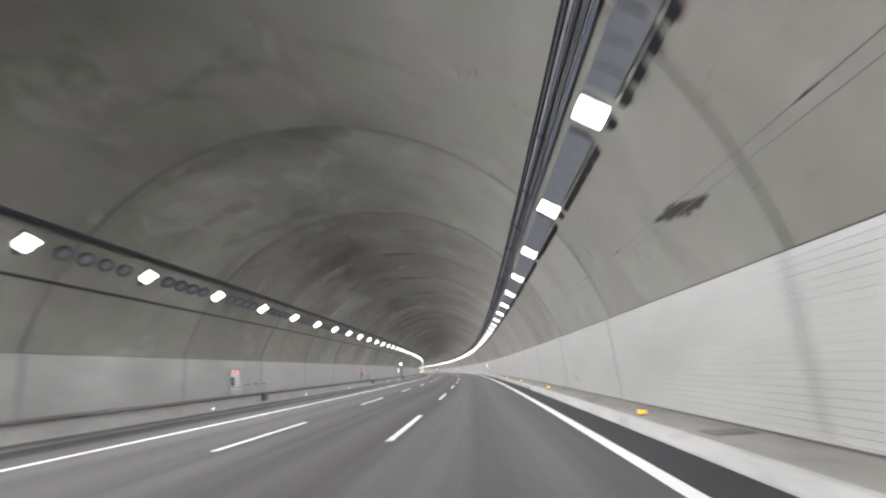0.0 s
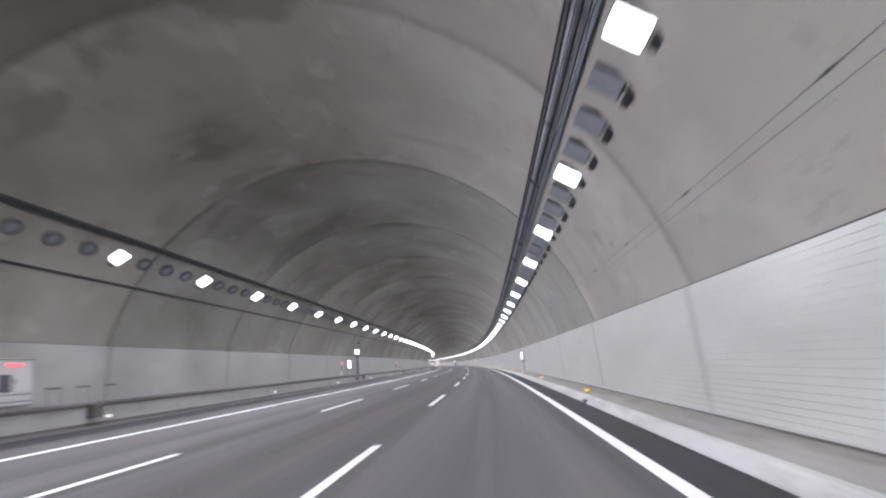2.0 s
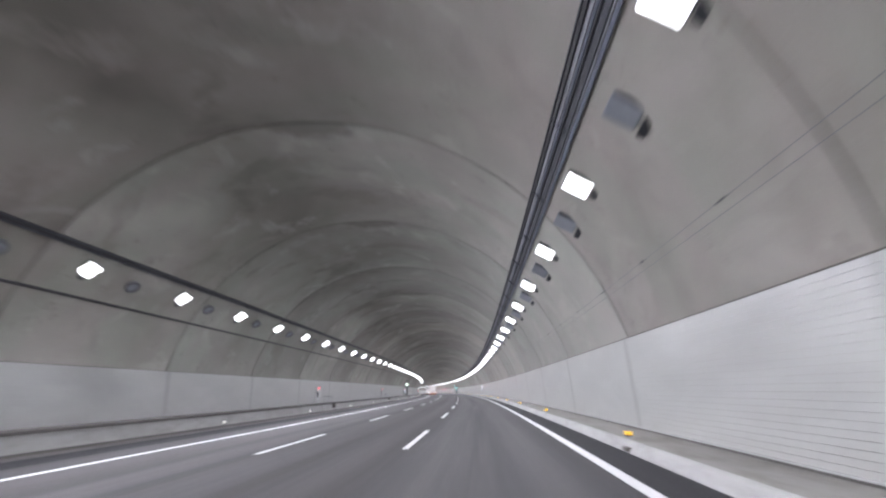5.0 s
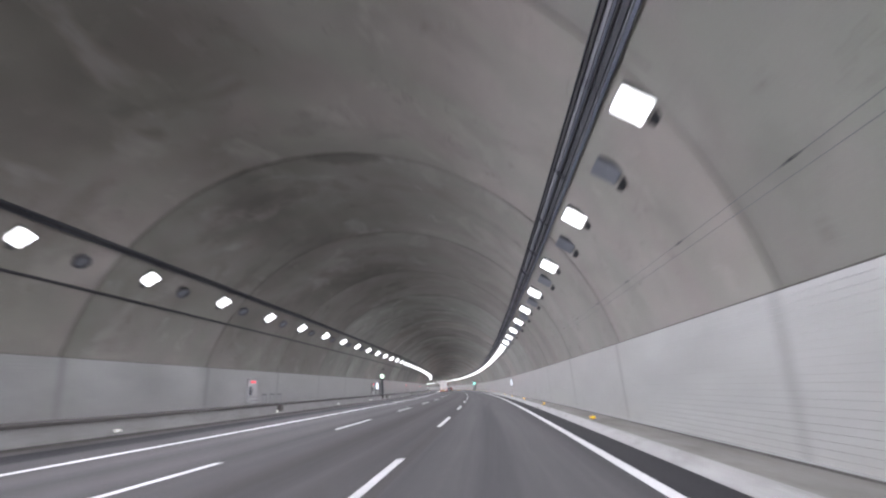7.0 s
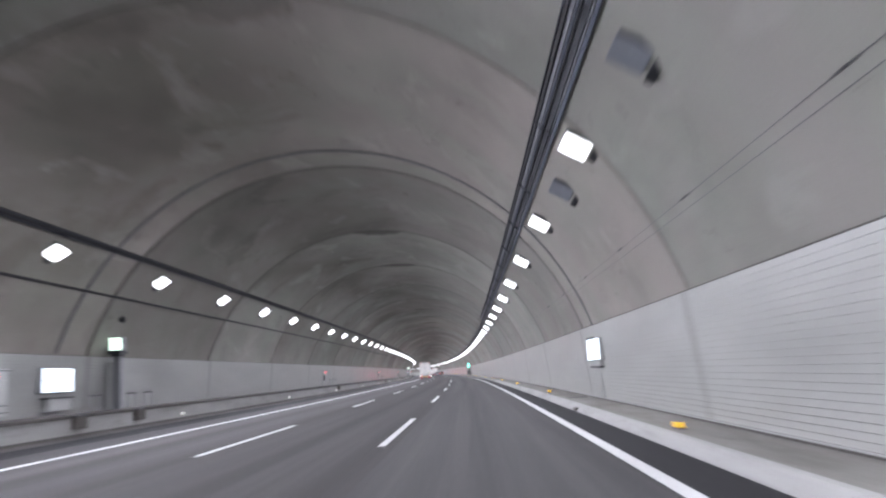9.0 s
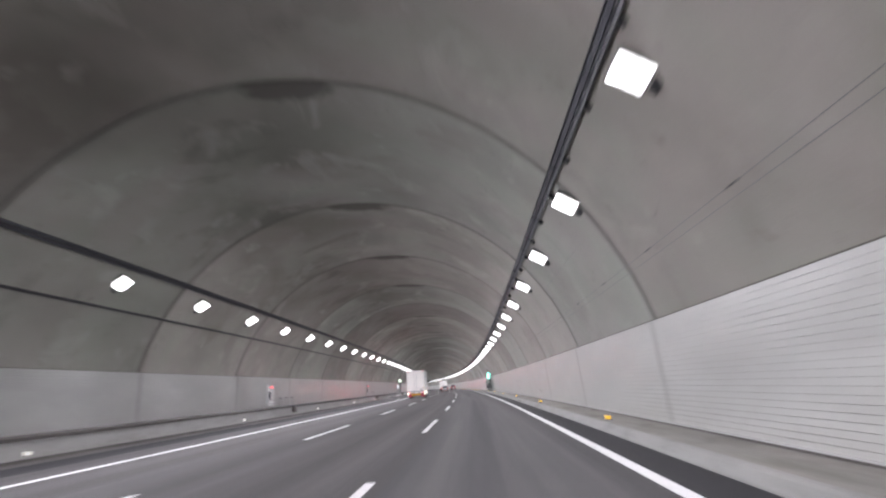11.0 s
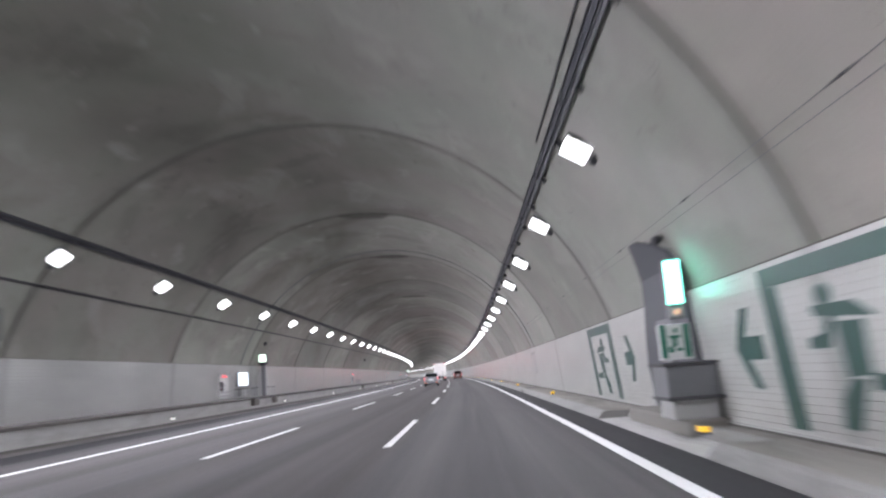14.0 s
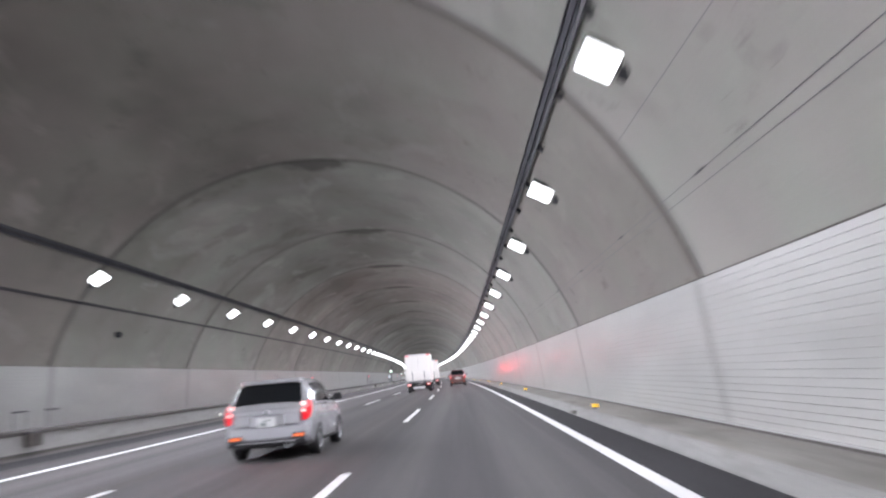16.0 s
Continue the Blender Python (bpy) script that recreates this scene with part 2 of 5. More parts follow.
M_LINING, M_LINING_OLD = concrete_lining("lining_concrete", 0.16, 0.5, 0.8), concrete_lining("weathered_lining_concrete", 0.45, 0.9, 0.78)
# left wall: the same enamel, dimmed through its colour to 0.66
M_PANEL, M_PANEL_DIMMED = panel_white("panel_enamel", 1.0, 0.3), panel_white("dimmed_panel_enamel", 0.66, 0.5)
M_ASPHALT, M_PAINT = asphalt(), paint_white()
M_KERB, M_WALK = kerb_concrete("kerb_concrete", 0.78), walkway_concrete("walkway_concrete", 0.1)
M_KERB_OLD, M_WALK_OLD = kerb_concrete("weathered_kerb_concrete", 0.5), walkway_concrete("weathered_walkway_concrete", 0.25)
M_PARAPET = kerb_concrete("parapet_concrete", 0.6)
M_DARKCONCRETE = plain("dark_concrete", (0.055, 0.051, 0.046), 0.9, 0.0, 8, 0.4)
M_TRAY = plain("tray_steel", (0.085, 0.09, 0.105), 0.5, 0.6, 20)
M_TRAYBASE = plain("tray_base_steel", (0.26, 0.27, 0.3), 0.5, 0.0, 20)
M_CABLE = plain("cable_sheath", (0.03, 0.03, 0.034), 0.55, 0, 60)
M_GREY = plain("grey_casting", (0.16, 0.165, 0.175), 0.45, 0.3, 30)
M_SPARE = plain("spare_casting", (0.22, 0.232, 0.262), 0.35, 0.2, 30)
M_DULL = plain("dull_lens", (0.3, 0.32, 0.355), 0.22, 0.0, 12, 0.35, 0.6)
M_TRAYBLUE = plain("blue_grey_steel", (0.13, 0.15, 0.2), 0.45, 0.2, 20)
M_PALECABLE = plain("pale_cable_sheath", (0.36, 0.37, 0.4), 0.5, 0.0, 60)
M_DARK = plain("dark_casting", (0.035, 0.037, 0.042), 0.5, 0.2, 30)
M_STEEL = plain("galvanised_steel", (0.42, 0.43, 0.44), 0.4, 0.9, 25)
M_CABINET = plain("cabinet_enamel", (0.44, 0.445, 0.43), 0.35, 0.0, 18, 0.15)
M_SEAM = plain("seam_shadow", (0.07, 0.07, 0.075), 0.6, 0.0, 30)
M_RUST = plain("dirty_steel", (0.11, 0.1, 0.09), 0.7, 0.3, 15, 0.4)
M_LAMP = glow("lamp_glow", (0.95, 0.96, 1.0), LAMP_GLOW)


# ---- mesh helpers ----
class Mesh:
    """Collects vertices and faces; uv in metres where given."""

    def __init__(self):
        self.v, self.f, self.uv = [], [], {}

    def quad(self, pts, uv=None):
        i = len(self.v)
        self.v += [tuple(p) for p in pts]
        if uv:
            self.uv[len(self.f)] = uv
        self.f.append(tuple(range(i, i + len(pts))))

    def grid(self, rows, uvs=None, closed=False):
        """Faces between rows of points; rows share their length."""
        i, n = len(self.v), len(rows[0])
        for r in rows:
            self.v += [tuple(p) for p in r]
        for a in range(len(rows) - 1):
            for b in range(n if closed else n - 1):
                c = (b + 1) % n
                if uvs:
                    self.uv[len(self.f)] = (uvs[a][b], uvs[a][c], uvs[a + 1][c], uvs[a + 1][b])
                self.f.append((i + a * n + b, i + a * n + c, i + (a + 1) * n + c, i + (a + 1) * n + b))

    def box(self, x0, x1, y0, y1, z0, z1, c=0.0, m=None, r=0.0):
        """A box with chamfered upright and top edges (c), or upright edges rounded to r."""
        m = m or Matrix()
        if c <= 0:
            lo = [(x0, y0), (x1, y0), (x1, y1), (x0, y1)]
            rings = [(lo, z0), (lo, z1)]
        else:
            def oct_(d):
                return [(x0 + c, y0 + d), (x1 - c, y0 + d), (x1 - d, y0 + c), (x1 - d, y1 - c),
                        (x1 - c, y1 - d), (x0 + c, y1 - d), (x0 + d, y1 - c), (x0 + d, y0 + c)]
            rings = [(oct_(c * 0.6), z0), (oct_(0), z0 + c), (oct_(0), z1 - c), (oct_(c * 0.6), z1)]
            if r > 0:
                def round_(d):
                    return [(cx + (r - d) * math.cos(radians(a)), cy + (r - d) * math.sin(radians(a)))
                            for cx, cy, a0 in ((x1 - r, y0 + r, -90), (x1 - r, y1 - r, 0), (x0 + r, y1 - r, 90), (x0 + r, y0 + r, 180))
                            for a in (a0, a0 + 30, a0 + 60, a0 + 90)]
                rings = [(round_(c), z0), (round_(0), z0 + c), (round_(0), z1 - c), (round_(c), z1)]
        rows = [[m @ Vector((x, y, z)) for x, y in r] for r, z in rings]
        i, n = len(self.v), len(rows[0])
        self.grid(rows, closed=True)
        self.f.append(tuple(i + k for k in reversed(range(n))))
        self.f.append(tuple(i + (len(rows) - 1) * n + k for k in range(n)))

    def tube(self, a, b, r, n=12, r2=None, caps=True):
        a, b = Vector(a), Vector(b)
        d = (b - a).normalized()
        x = d.orthogonal().normalized()
        y = d.cross(x)
        r2 = r if r2 is None else r2
        i = len(self.v)
        self.grid([[p + q * (x * math.cos(t) + y * math.sin(t)) for t in (2 * math.pi * k / n for k in range(n))]
                   for p, q in ((a, r), (b, r2))], closed=True)
        if caps:
            self.f.append(tuple(i + k for k in reversed(range(n))))
            self.f.append(tuple(i + n + k for k in range(n)))

    def lathe(self, m, prof, n=24):
        """prof: (radius, along the axis x)."""
        rows = [[m @ Vector((h, r * math.cos(t), r * math.sin(t))) for t in (2 * math.pi * k / n for k in range(n))] for r, h in prof]
        self.grid(rows, closed=True)

    def sweep(self, prof, s0, s1, step, closed=False, origin=0.0):
        """prof: (u, z) points carried along the road from s0 to s1."""
        k = max(1, round((s1 - s0) / step))
        ss = [s0 + (s1 - s0) * j / k for j in range(k + 1)]
        ring = prof + [prof[0]] if closed else prof
        acc = [0.0]
        for p, q in zip(ring, ring[1:]):
            acc.append(acc[-1] + math.hypot(q[0] - p[0], q[1] - p[1]))
        self.grid([[P(s, u, z) for u, z in ring] for s in ss], [[(d, s - origin) for d in acc] for s in ss])

    def data(self, name, mat, smooth=False):
        me = bpy.data.meshes.new(name)
        me.from_pydata(self.v, [], self.f)
        if self.uv:
            lay = me.uv_layers.new(name="UVMap")
            flat = []
            for k, f in enumerate(self.f):
                for c in self.uv.get(k, [(0, 0)] * len(f)):
                    flat += [c[0], c[1]]
            lay.data.foreach_set("uv", flat)
        if smooth:
            me.polygons.foreach_set("use_smooth", [True] * len(me.polygons))
        me.materials.append(mat)
        me.update()
        return me


def part(name, mesh, mat, parent=None, label="", smooth=False, at=None):
    me = mesh if isinstance(mesh, bpy.types.Mesh) else mesh.data(name, mat, smooth)
    ob = new(name, me)
    if parent is not None:
        ob.parent = parent
    if at is not None:
        ob.matrix_basis = at
    return tagged(ob, label)


def thing(name, label, category, at=None, group="", kind=""):
    ob = new(name)
    ob.empty_display_size = 0.2
    if at is not None:
        ob.matrix_basis = at
    return tagged(ob, label, category, group, kind)


def arch(a, extra=0.0):
    """Point of the lining at a degrees from the crown, positive to the right."""
    t = radians(a)
    return CU + (RAD + extra) * math.sin(t), CZ + (RAD + extra) * math.cos(t)


# ---- road ----
m = Mesh()
m.sweep([(-13.3, 0.0), (-11.0, 0.0), (-8.0, 0.0), (-4.0, 0.0), (0.0, 0.0), (3.3, 0.0)], S0, S1, 6.0)
for k in list(m.uv):
    m.uv[k] = tuple((d - 13.3, s) for d, s in m.uv[k])
road = part("road", m, M_ASPHALT)
tagged(road, "dark grey asphalt motorway carriageway with polished wheel paths", "road", kind="structure")


def stripe(u, w, s0, s1):
    q = Mesh()
    q.sweep([(u - w / 2, 0.001), (u - w / 2 + 0.008, 0.006), (u + w / 2 - 0.008, 0.006), (u + w / 2, 0.001)], s0, s1, 4.0)
    return q


for u, w in ((2.05, 0.2), (-9.39, 0.2)):
    tagged(part("edge_line", stripe(u, w, S0, S1), M_PAINT), "solid white painted edge line on asphalt", "road marking", "edge lines", "structure")
for u, first, group in ((-1.8875, 15.3, "dashes of one lane line"), (-5.64, 15.6, "dashes of the other lane line")):
    dash = stripe(u, 0.16, 0.0, 8.3).data("lane_dash", M_PAINT)
    for k in range(-4, 63):
        ob = part("lane_dash", dash, M_PAINT)
        ob.matrix_basis = Matrix.Translation((-R, 0, 0)) @ pose(0, 0, 0, 0, 0, math.degrees((first + 20 * k) / R)) @ Matrix.Translation((R, 0, 0))
        tagged(ob, "white painted lane dash on asphalt", "road marking", group, "structure")


def along(s):
    """Carries a mesh built at s = 0 along the curve."""
    return Matrix.Translation((-R, 0, 0)) @ pose(0, 0, 0, 0, 0, math.degrees(s / R)) @ Matrix.Translation((R, 0, 0))


# ---- kerb and walkway, right; set back in front of the emergency exit ----
def kerb(d, s0, s1, skin, top):
    q = Mesh()
    prof = [(2.86 + d, -0.02), (2.88 + d, 0.03), (2.98 + d, 0.15), (3.02 + d, 0.178), (3.1 + d, 0.188)]
    q.sweep(prof, s0, s1, 6.0)
    for s in (s0, s1):
        q.quad([P(s, u, z) for u, z in prof + [(3.95, 0.168), (3.95, -0.02)]])
    tagged(part("kerb", q, skin), "pale concrete kerb along the carriageway", "kerb", kind="structure")
    q = Mesh()
    q.sweep([(3.1 + d, 0.188), (3.11 + d, 0.176), (3.98, 0.17), (4.5, 0.17)], s0, s1, 6.0)
    tagged(part("walkway", q, top), "dusty grey concrete maintenance walkway", "walkway", kind="structure")


kerb(0.0, S0, 398.0, M_KERB, M_WALK)
kerb(0.0, 398.0, 510.6, M_KERB_OLD, M_WALK_OLD)
kerb(0.66, 510.6, 518.7, M_KERB_OLD, M_WALK_OLD)
kerb(0.0, 518.7, S1, M_KERB_OLD, M_WALK_OLD)
q = Mesh()
q.sweep([(2.86, 0.004), (3.56, 0.02)], 510.6, 518.7, 4.0)
tagged(part("apron", q, M_KERB), "pale concrete apron in front of the emergency exit", "apron", kind="structure")
# ---- raised walkway, left ----
m = Mesh()
m.sweep([(-12.93, 0.66), (-12.85, 0.655), (-12.84, 0.63), (-12.83, 0.12), (-12.82, -0.02)], S0, S1, 6.0)
tagged(part("walkway_wall", m, M_PARAPET), "grey concrete face of the raised walkway", "wall", kind="structure")
m = Mesh()
m.sweep([(-14.4, 0.77), (-12.98, 0.77), (-12.89, 0.76), (-12.83, 0.735), (-12.82, 0.635), (-12.86, 0.63)], S0, S1, 6.0)
tagged(part("walkway", m, M_DARKCONCRETE), "dark dusty concrete top of the raised walkway", "walkway", kind="structure")
# flared toe; its dark colour holds dirt and the shade along the foot
m = Mesh()
m.sweep([(-12.834, 0.15), (-12.8, 0.05), (-12.72, 0.02), (-12.5, 0.006), (-12.46, 0.001)], S0, S1, 6.0)
tagged(part("gutter", m, M_DARKCONCRETE), "dark dirt-filled gutter at the walkway foot", "gutter", kind="structure")

# ---- lining, one piece per casting section ----
m = Mesh()
angles = [-97 + 194 * k / 150 for k in range(151)]
cuts = [(0.0, 0.12), (0.035, 0.1), (0.05, 0.0), (3.0, 0.0), (6.2, 0.0), (9.4, 0.0), (BAY - 0.05, 0.0), (BAY - 0.035, 0.1), (BAY, 0.12)]
m.grid([[P(s, *arch(a, e)) for a in angles] for s, e in cuts], [[(radians(a) * RAD, s) for a in angles] for s, _ in cuts])
section = m.data("lining_section", M_LINING)
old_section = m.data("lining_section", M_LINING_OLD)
lining = thing("lining", "grey cast concrete tunnel lining with soot and joints", "tunnel lining", kind="structure")
bays = range(math.floor((S0 - BAY0) / BAY), math.ceil((S1 - BAY0) / BAY))
for k in bays:
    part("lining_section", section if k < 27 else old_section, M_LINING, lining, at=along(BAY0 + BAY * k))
m = Mesh()
for s, back in ((S0 - 1, 1), (S1 + 1, -1)):
    m.quad([P(s, u, z) for u, z in ((-15, -1), (5.5, -1), (5.5, 10), (-15, 10))][::back])
tagged(part("backdrop", m, M_LINING), "dark far end of the tunnel", "backdrop", kind="structure")

# ---- enamelled side panels, rows of narrow boards ----
ROW = 0.105


def board(foot, head, k, n, out, gap):
    """Profile of row k of n between foot and head, standing proud towards out."""
    def at(f, d):
        return foot[0] + (head[0] - foot[0]) * f + out * d, foot[1] + (head[1] - foot[1]) * f
    a, b = k / n, (k + 1) / n
    g = gap / ROW / n
    return [at(a, 0.0), at(a + g, 0.0), at(a + g * 1.2, 0.0135), at(b - g * 1.2, 0.0145), at(b - g, 0.0)]


def side(name, foot, head, out, n, single, skin, look_of):
    holder = thing(name, look_of + " enamelled wall panels in narrow horizontal rows", "wall panels", kind="structure")
    fields = []
    for gap in (0.0022, 0.0034):          # worn, filled joints first, then open ones
        rows, joined = [], Mesh()
        for k in range(n):
            q = Mesh()
            q.sweep(board(foot, head, k, n, out, gap), 0.012, BAY - 0.012, 4.0)
            for key in list(q.uv):
                q.uv[key] = tuple((d + k * ROW, s) for d, s in q.uv[key])
            base, off = len(joined.v), len(joined.f)
            joined.v += q.v
            joined.f += [tuple(i + base for i in f) for f in q.f]
            for key, val in q.uv.items():
                joined.uv[off + key] = val
            rows.append(q)
        fields.append(joined.data("panel_field", skin))
    rows = [q.data("panel", skin) for q in rows]
    trim = Mesh()
    trim.sweep([(head[0] - out * 0.3, head[1] + 0.014), (head[0] + out * 0.022, head[1] + 0.014), (head[0] + out * 0.022, head[1] - 0.006), (head[0], head[1] - 0.006)], 0.0, BAY, 6.0)
    trim = trim.data("trim", M_RUST)
    for k in bays:
        at = along(BAY0 + BAY * k)
        if k in single:
            for d in rows:
                part("panel", d, skin, holder, at=at)
        else:
            tagged(part("panel_field", fields[k > 20], skin, holder, at=at), kind="stuff")
        part("trim", trim, M_RUST, holder, at=at)
    return holder


side("wall_right", (4.12, 0.225), (3.9, 2.5), -1, 22, range(34, 47), M_PANEL, "white")
side("wall_left", (-13.75, 0.77), (-13.58, 2.71), 1, 18, range(-1, 0), M_PANEL_DIMMED, "dull grey-white")

m = Mesh()
m.sweep([(4.14, 0.236), (4.085, 0.236), (4.075, 0.23), (4.075, 0.206), (4.14, 0.2)], S0, S1, 6.0)
tagged(part("trim", m, M_CABINET), "pale metal strip at the foot of the wall panels", "trim", kind="structure")
m = Mesh()
m.sweep([(4.12, 0.202), (4.095, 0.2), (4.095, 0.182), (4.08, 0.18), (4.08, 0.165)], S0, S1, 6.0)
tagged(part("baseboard", m, M_RUST), "dark recessed gap under the wall panels", "baseboard", kind="structure")

# ---- luminaires ----
def luminaire(sign, lit=True):
    """A floodlight on a wall bracket, its face turned down and towards the traffic."""
    ob = thing("tunnel_light" if lit else "spare_light",
               "lit square white floodlight in a grey housing on a bracket" if lit else
               "unlit bluish grey square floodlight on a bracket" if sign > 0 else "unlit grey floodlight with a dark round rim",
               "tunnel light", group="lit tunnel lights" if lit else "unlit tunnel lights")
    turn = pose(0, 0, 0, -22, sign * 31, 0)
    g = 1.0 if lit else 0.92
    b, f = Mesh(), Mesh()
    if lit or sign > 0:
        b.box(-0.3 * g, 0.3 * g, -0.275 * g, 0.275 * g, 0.0, 0.1, 0.025, turn)
        f.box(-0.28 * g, 0.28 * g, -0.255 * g, 0.255 * g, -0.012, 0.002, 0.004, turn, 0.035)
    else:
        axis = turn @ pose(0, 0, 0, 0, 90, 0)
        b.lathe(axis, [(0.0, -0.1), (0.2, -0.1), (0.27, -0.06), (0.28, 0.02), (0.265, 0.035), (0.185, 0.035), (0.18, 0.0)], 20)
        f.lathe(axis, [(0.18, 0.005), (0.1, 0.02), (0.0, 0.022)], 20)
    part("housing", b, M_GREY if lit else M_SPARE if sign > 0 else M_GREY, ob)
    part("lens", f, M_LAMP if lit else M_DULL, ob, "glowing white lens" if lit else "dull grey lens")
    if lit:
        beam = new("floodlight_beam", FLOOD[sign])
        beam.parent = ob
        beam.matrix_basis = Matrix.Translation(turn @ Vector((0, 0, -0.06))) @ pose(0, 0, 0, 0, sign * 45, 0)
    if lit or sign > 0:
        a = Mesh()
        w = 0.16 if lit else 0.3
        a.box(*sorted((sign * 0.33, sign * 0.47)), -w, w, -0.02, 0.13, 0.02, turn)
        part("gear_box", a, M_DARK, ob, "dark ballast box beside the lamp")
    a = Mesh()
    a.tube(turn @ Vector((0, 0, 0.08)), (sign * 0.34, 0.05, 0.34), 0.022, 8)
    part("bracket", a, M_DARK, ob)
    return ob


def row(sign, u, z, first):
    lit = luminaire(sign)
    lit.matrix_basis = arc(first, u, z)
    for k in range(-10, 170):
        s = first + LAMP * k
        if k and S0 + 2 < s < S1 - 4:
            copy_thing(lit, arc(s, u, z))
    spare = None
    for k in range(-6, 44):
        s = first + LAMP * k
        if s < 70:
            steps = (0.22, 0.34, 0.46, 0.58, 0.7, 0.82) if sign > 0 else (0.25, 0.42, 0.59, 0.76)
        else:
            steps = (0.25, 0.5, 0.75) if s < 165 else (0.42,)
        for f in steps:
            at = arc(s + LAMP * f, u + (sign * 0.1 if s > 165 else 0.0), z - (0.1 if s > 165 else 0.0))
            if spare is None:
                spare = luminaire(sign, False)
                spare.matrix_basis = at
            else:
                copy_thing(spare, at)


row(1, 2.25, 5.44, 11.86)
row(-1, -11.99, 5.53, 11.55)

# ---- cable trays and cables ----
def ribbon(name, label, category, runs, s0, s1, group=""):
    """runs: (part name, material, closed profile in u, z)."""
    ob = thing(name, label, category, group=group)
    for pname, mat, prof in runs:
        q = Mesh()
        q.sweep(prof, s0, s1, 5.0, True)
        part(pname, q, mat, ob)
    return ob


def rect(a, w, h, d=0.0):
    """Closed profile w wide along the lining and h deep, hanging d off it, at a degrees."""
    u, z = arch(a, -d)
    t = radians(a)
    tx, tz, nx, nz = math.cos(t), -math.sin(t), -math.sin(t), -math.cos(t)
    return [(u + tx * i + nx * j, z + tz * i + nz * j) for i, j in ((-w / 2, 0), (w / 2, 0), (w / 2, h), (-w / 2, h))]


def angle_of(u, z):
    return math.degrees(math.atan2(u - CU, z - CZ))


wide, slim, lt = 46.2, 47.3, -46.8
ribbon("cable_tray", "blue-grey cable tray with dark and pale cable runs under the lining", "cable tray",
       [("rail", M_TRAY, rect(44.55, 0.02, 0.05, 0.03)), ("cable", M_CABLE, rect(44.95, 0.06, 0.05, 0.03)), ("cable", M_PALECABLE, rect(45.5, 0.05, 0.03, 0.03)),
        ("cable", M_TRAYBLUE, rect(45.95, 0.03, 0.035, 0.03)), ("cable", M_CABLE, rect(46.3, 0.02, 0.05, 0.03)), ("rail", M_TRAY, rect(46.95, 0.085, 0.07, 0.03)),
        ("cable", M_PALECABLE, rect(47.4, 0.018, 0.05, 0.03)), ("duct", M_TRAYBLUE, rect(47.75, 0.06, 0.04, 0.02)), ("tray_base", M_TRAYBASE, rect(46.2, 0.44, 0.01, 0.015))], S0, 392.0)
ribbon("cable_tray", "narrow dark steel cable tray under the lining", "cable tray",
       [("cable", M_CABLE, rect(46.5, 0.02, 0.03, 0.015)), ("rail", M_TRAY, rect(47.12, 0.08, 0.06, 0.02)),
        ("cable", M_PALECABLE, rect(47.5, 0.02, 0.03, 0.02)), ("rail", M_GREY, rect(47.95, 0.05, 0.05, 0.02)), ("tray_base", M_TRAYBASE, rect(47.25, 0.24, 0.008, 0.01))], 392.0, S1)
ribbon("cable_tray", "dark steel cable tray above the row of lamps", "cable tray",
       [("rail", M_TRAY, rect(lt - 0.5, 0.035, 0.08, 0.05)), ("rail", M_TRAY, rect(lt + 0.5, 0.035, 0.08, 0.05)),
        ("cable", M_CABLE, rect(lt - 0.1, 0.1, 0.06, 0.05)), ("tray_base", M_TRAY, rect(lt, 0.16, 0.012, 0.035))], S0, S1)
lc = angle_of(-12.7, 4.79)
ribbon("cable_duct", "thin dark cable duct on the concrete", "cable duct", [("duct", M_CABLE, rect(lc, 0.085, 0.045, 0.0))], S0, S1)
for u, z in ((3.5, 3.81), (3.575, 3.66)):
    ribbon("leaky_cable", "thin dark grey cable clipped along the lining", "cable", [("cable", M_GREY, rect(angle_of(u, z), 0.0095, 0.008, 0.002))], S0, S1, "cables on the lining")

# ---- wall fixtures ----
M_WINDOW = plain("cabinet_window", (0.06, 0.06, 0.075), 0.25, 0.0, 30)
M_RED = glow("red_lamp", (1.0, 0.04, 0.06), 2.6)
M_SIGN = glow("sign_glow", (0.78, 0.88, 1.0), 2.6)
M_POSTLAMP = glow("post_lamp_glow", (0.78, 1.0, 0.84), 3.0)
M_EXITLAMP = glow("exit_lamp_glow", (0.2, 1.0, 0.75), 11.0)
M_AMBER = glow("amber_marker", (1.0, 0.6, 0.06), 1.3)
M_MARKER = glow("white_marker", (1.0, 0.97, 0.9), 0.9)
M_ORANGE = glow("orange_lamp", (1.0, 0.55, 0.35), 0.8)
M_POST = plain("post_paint", (0.2, 0.205, 0.215), 0.5, 0.2, 20)
M_GREEN = plain("sign_green", (0.028, 0.085, 0.07), 0.4, 0.0, 5, 0.5)
M_EXITGREEN = plain("exit_green", (0.01, 0.16, 0.1), 0.4, 0.0, 12, 0.2)
M_SIGNWHITE = plain("sign_white", (0.72, 0.73, 0.72), 0.4, 0.0, 14, 0.15)
M_SLATE = plain("slate_panel", (0.075, 0.08, 0.09), 0.55, 0.0, 6, 0.35)


def bar(name, mat, parent, u0, u1, s0, s1, z0, z1, c=0.0, label=""):
    q = Mesh()
    q.box(u0, u1, s0, s1, z0, z1, c)
    return part(name, q, mat, parent, label)


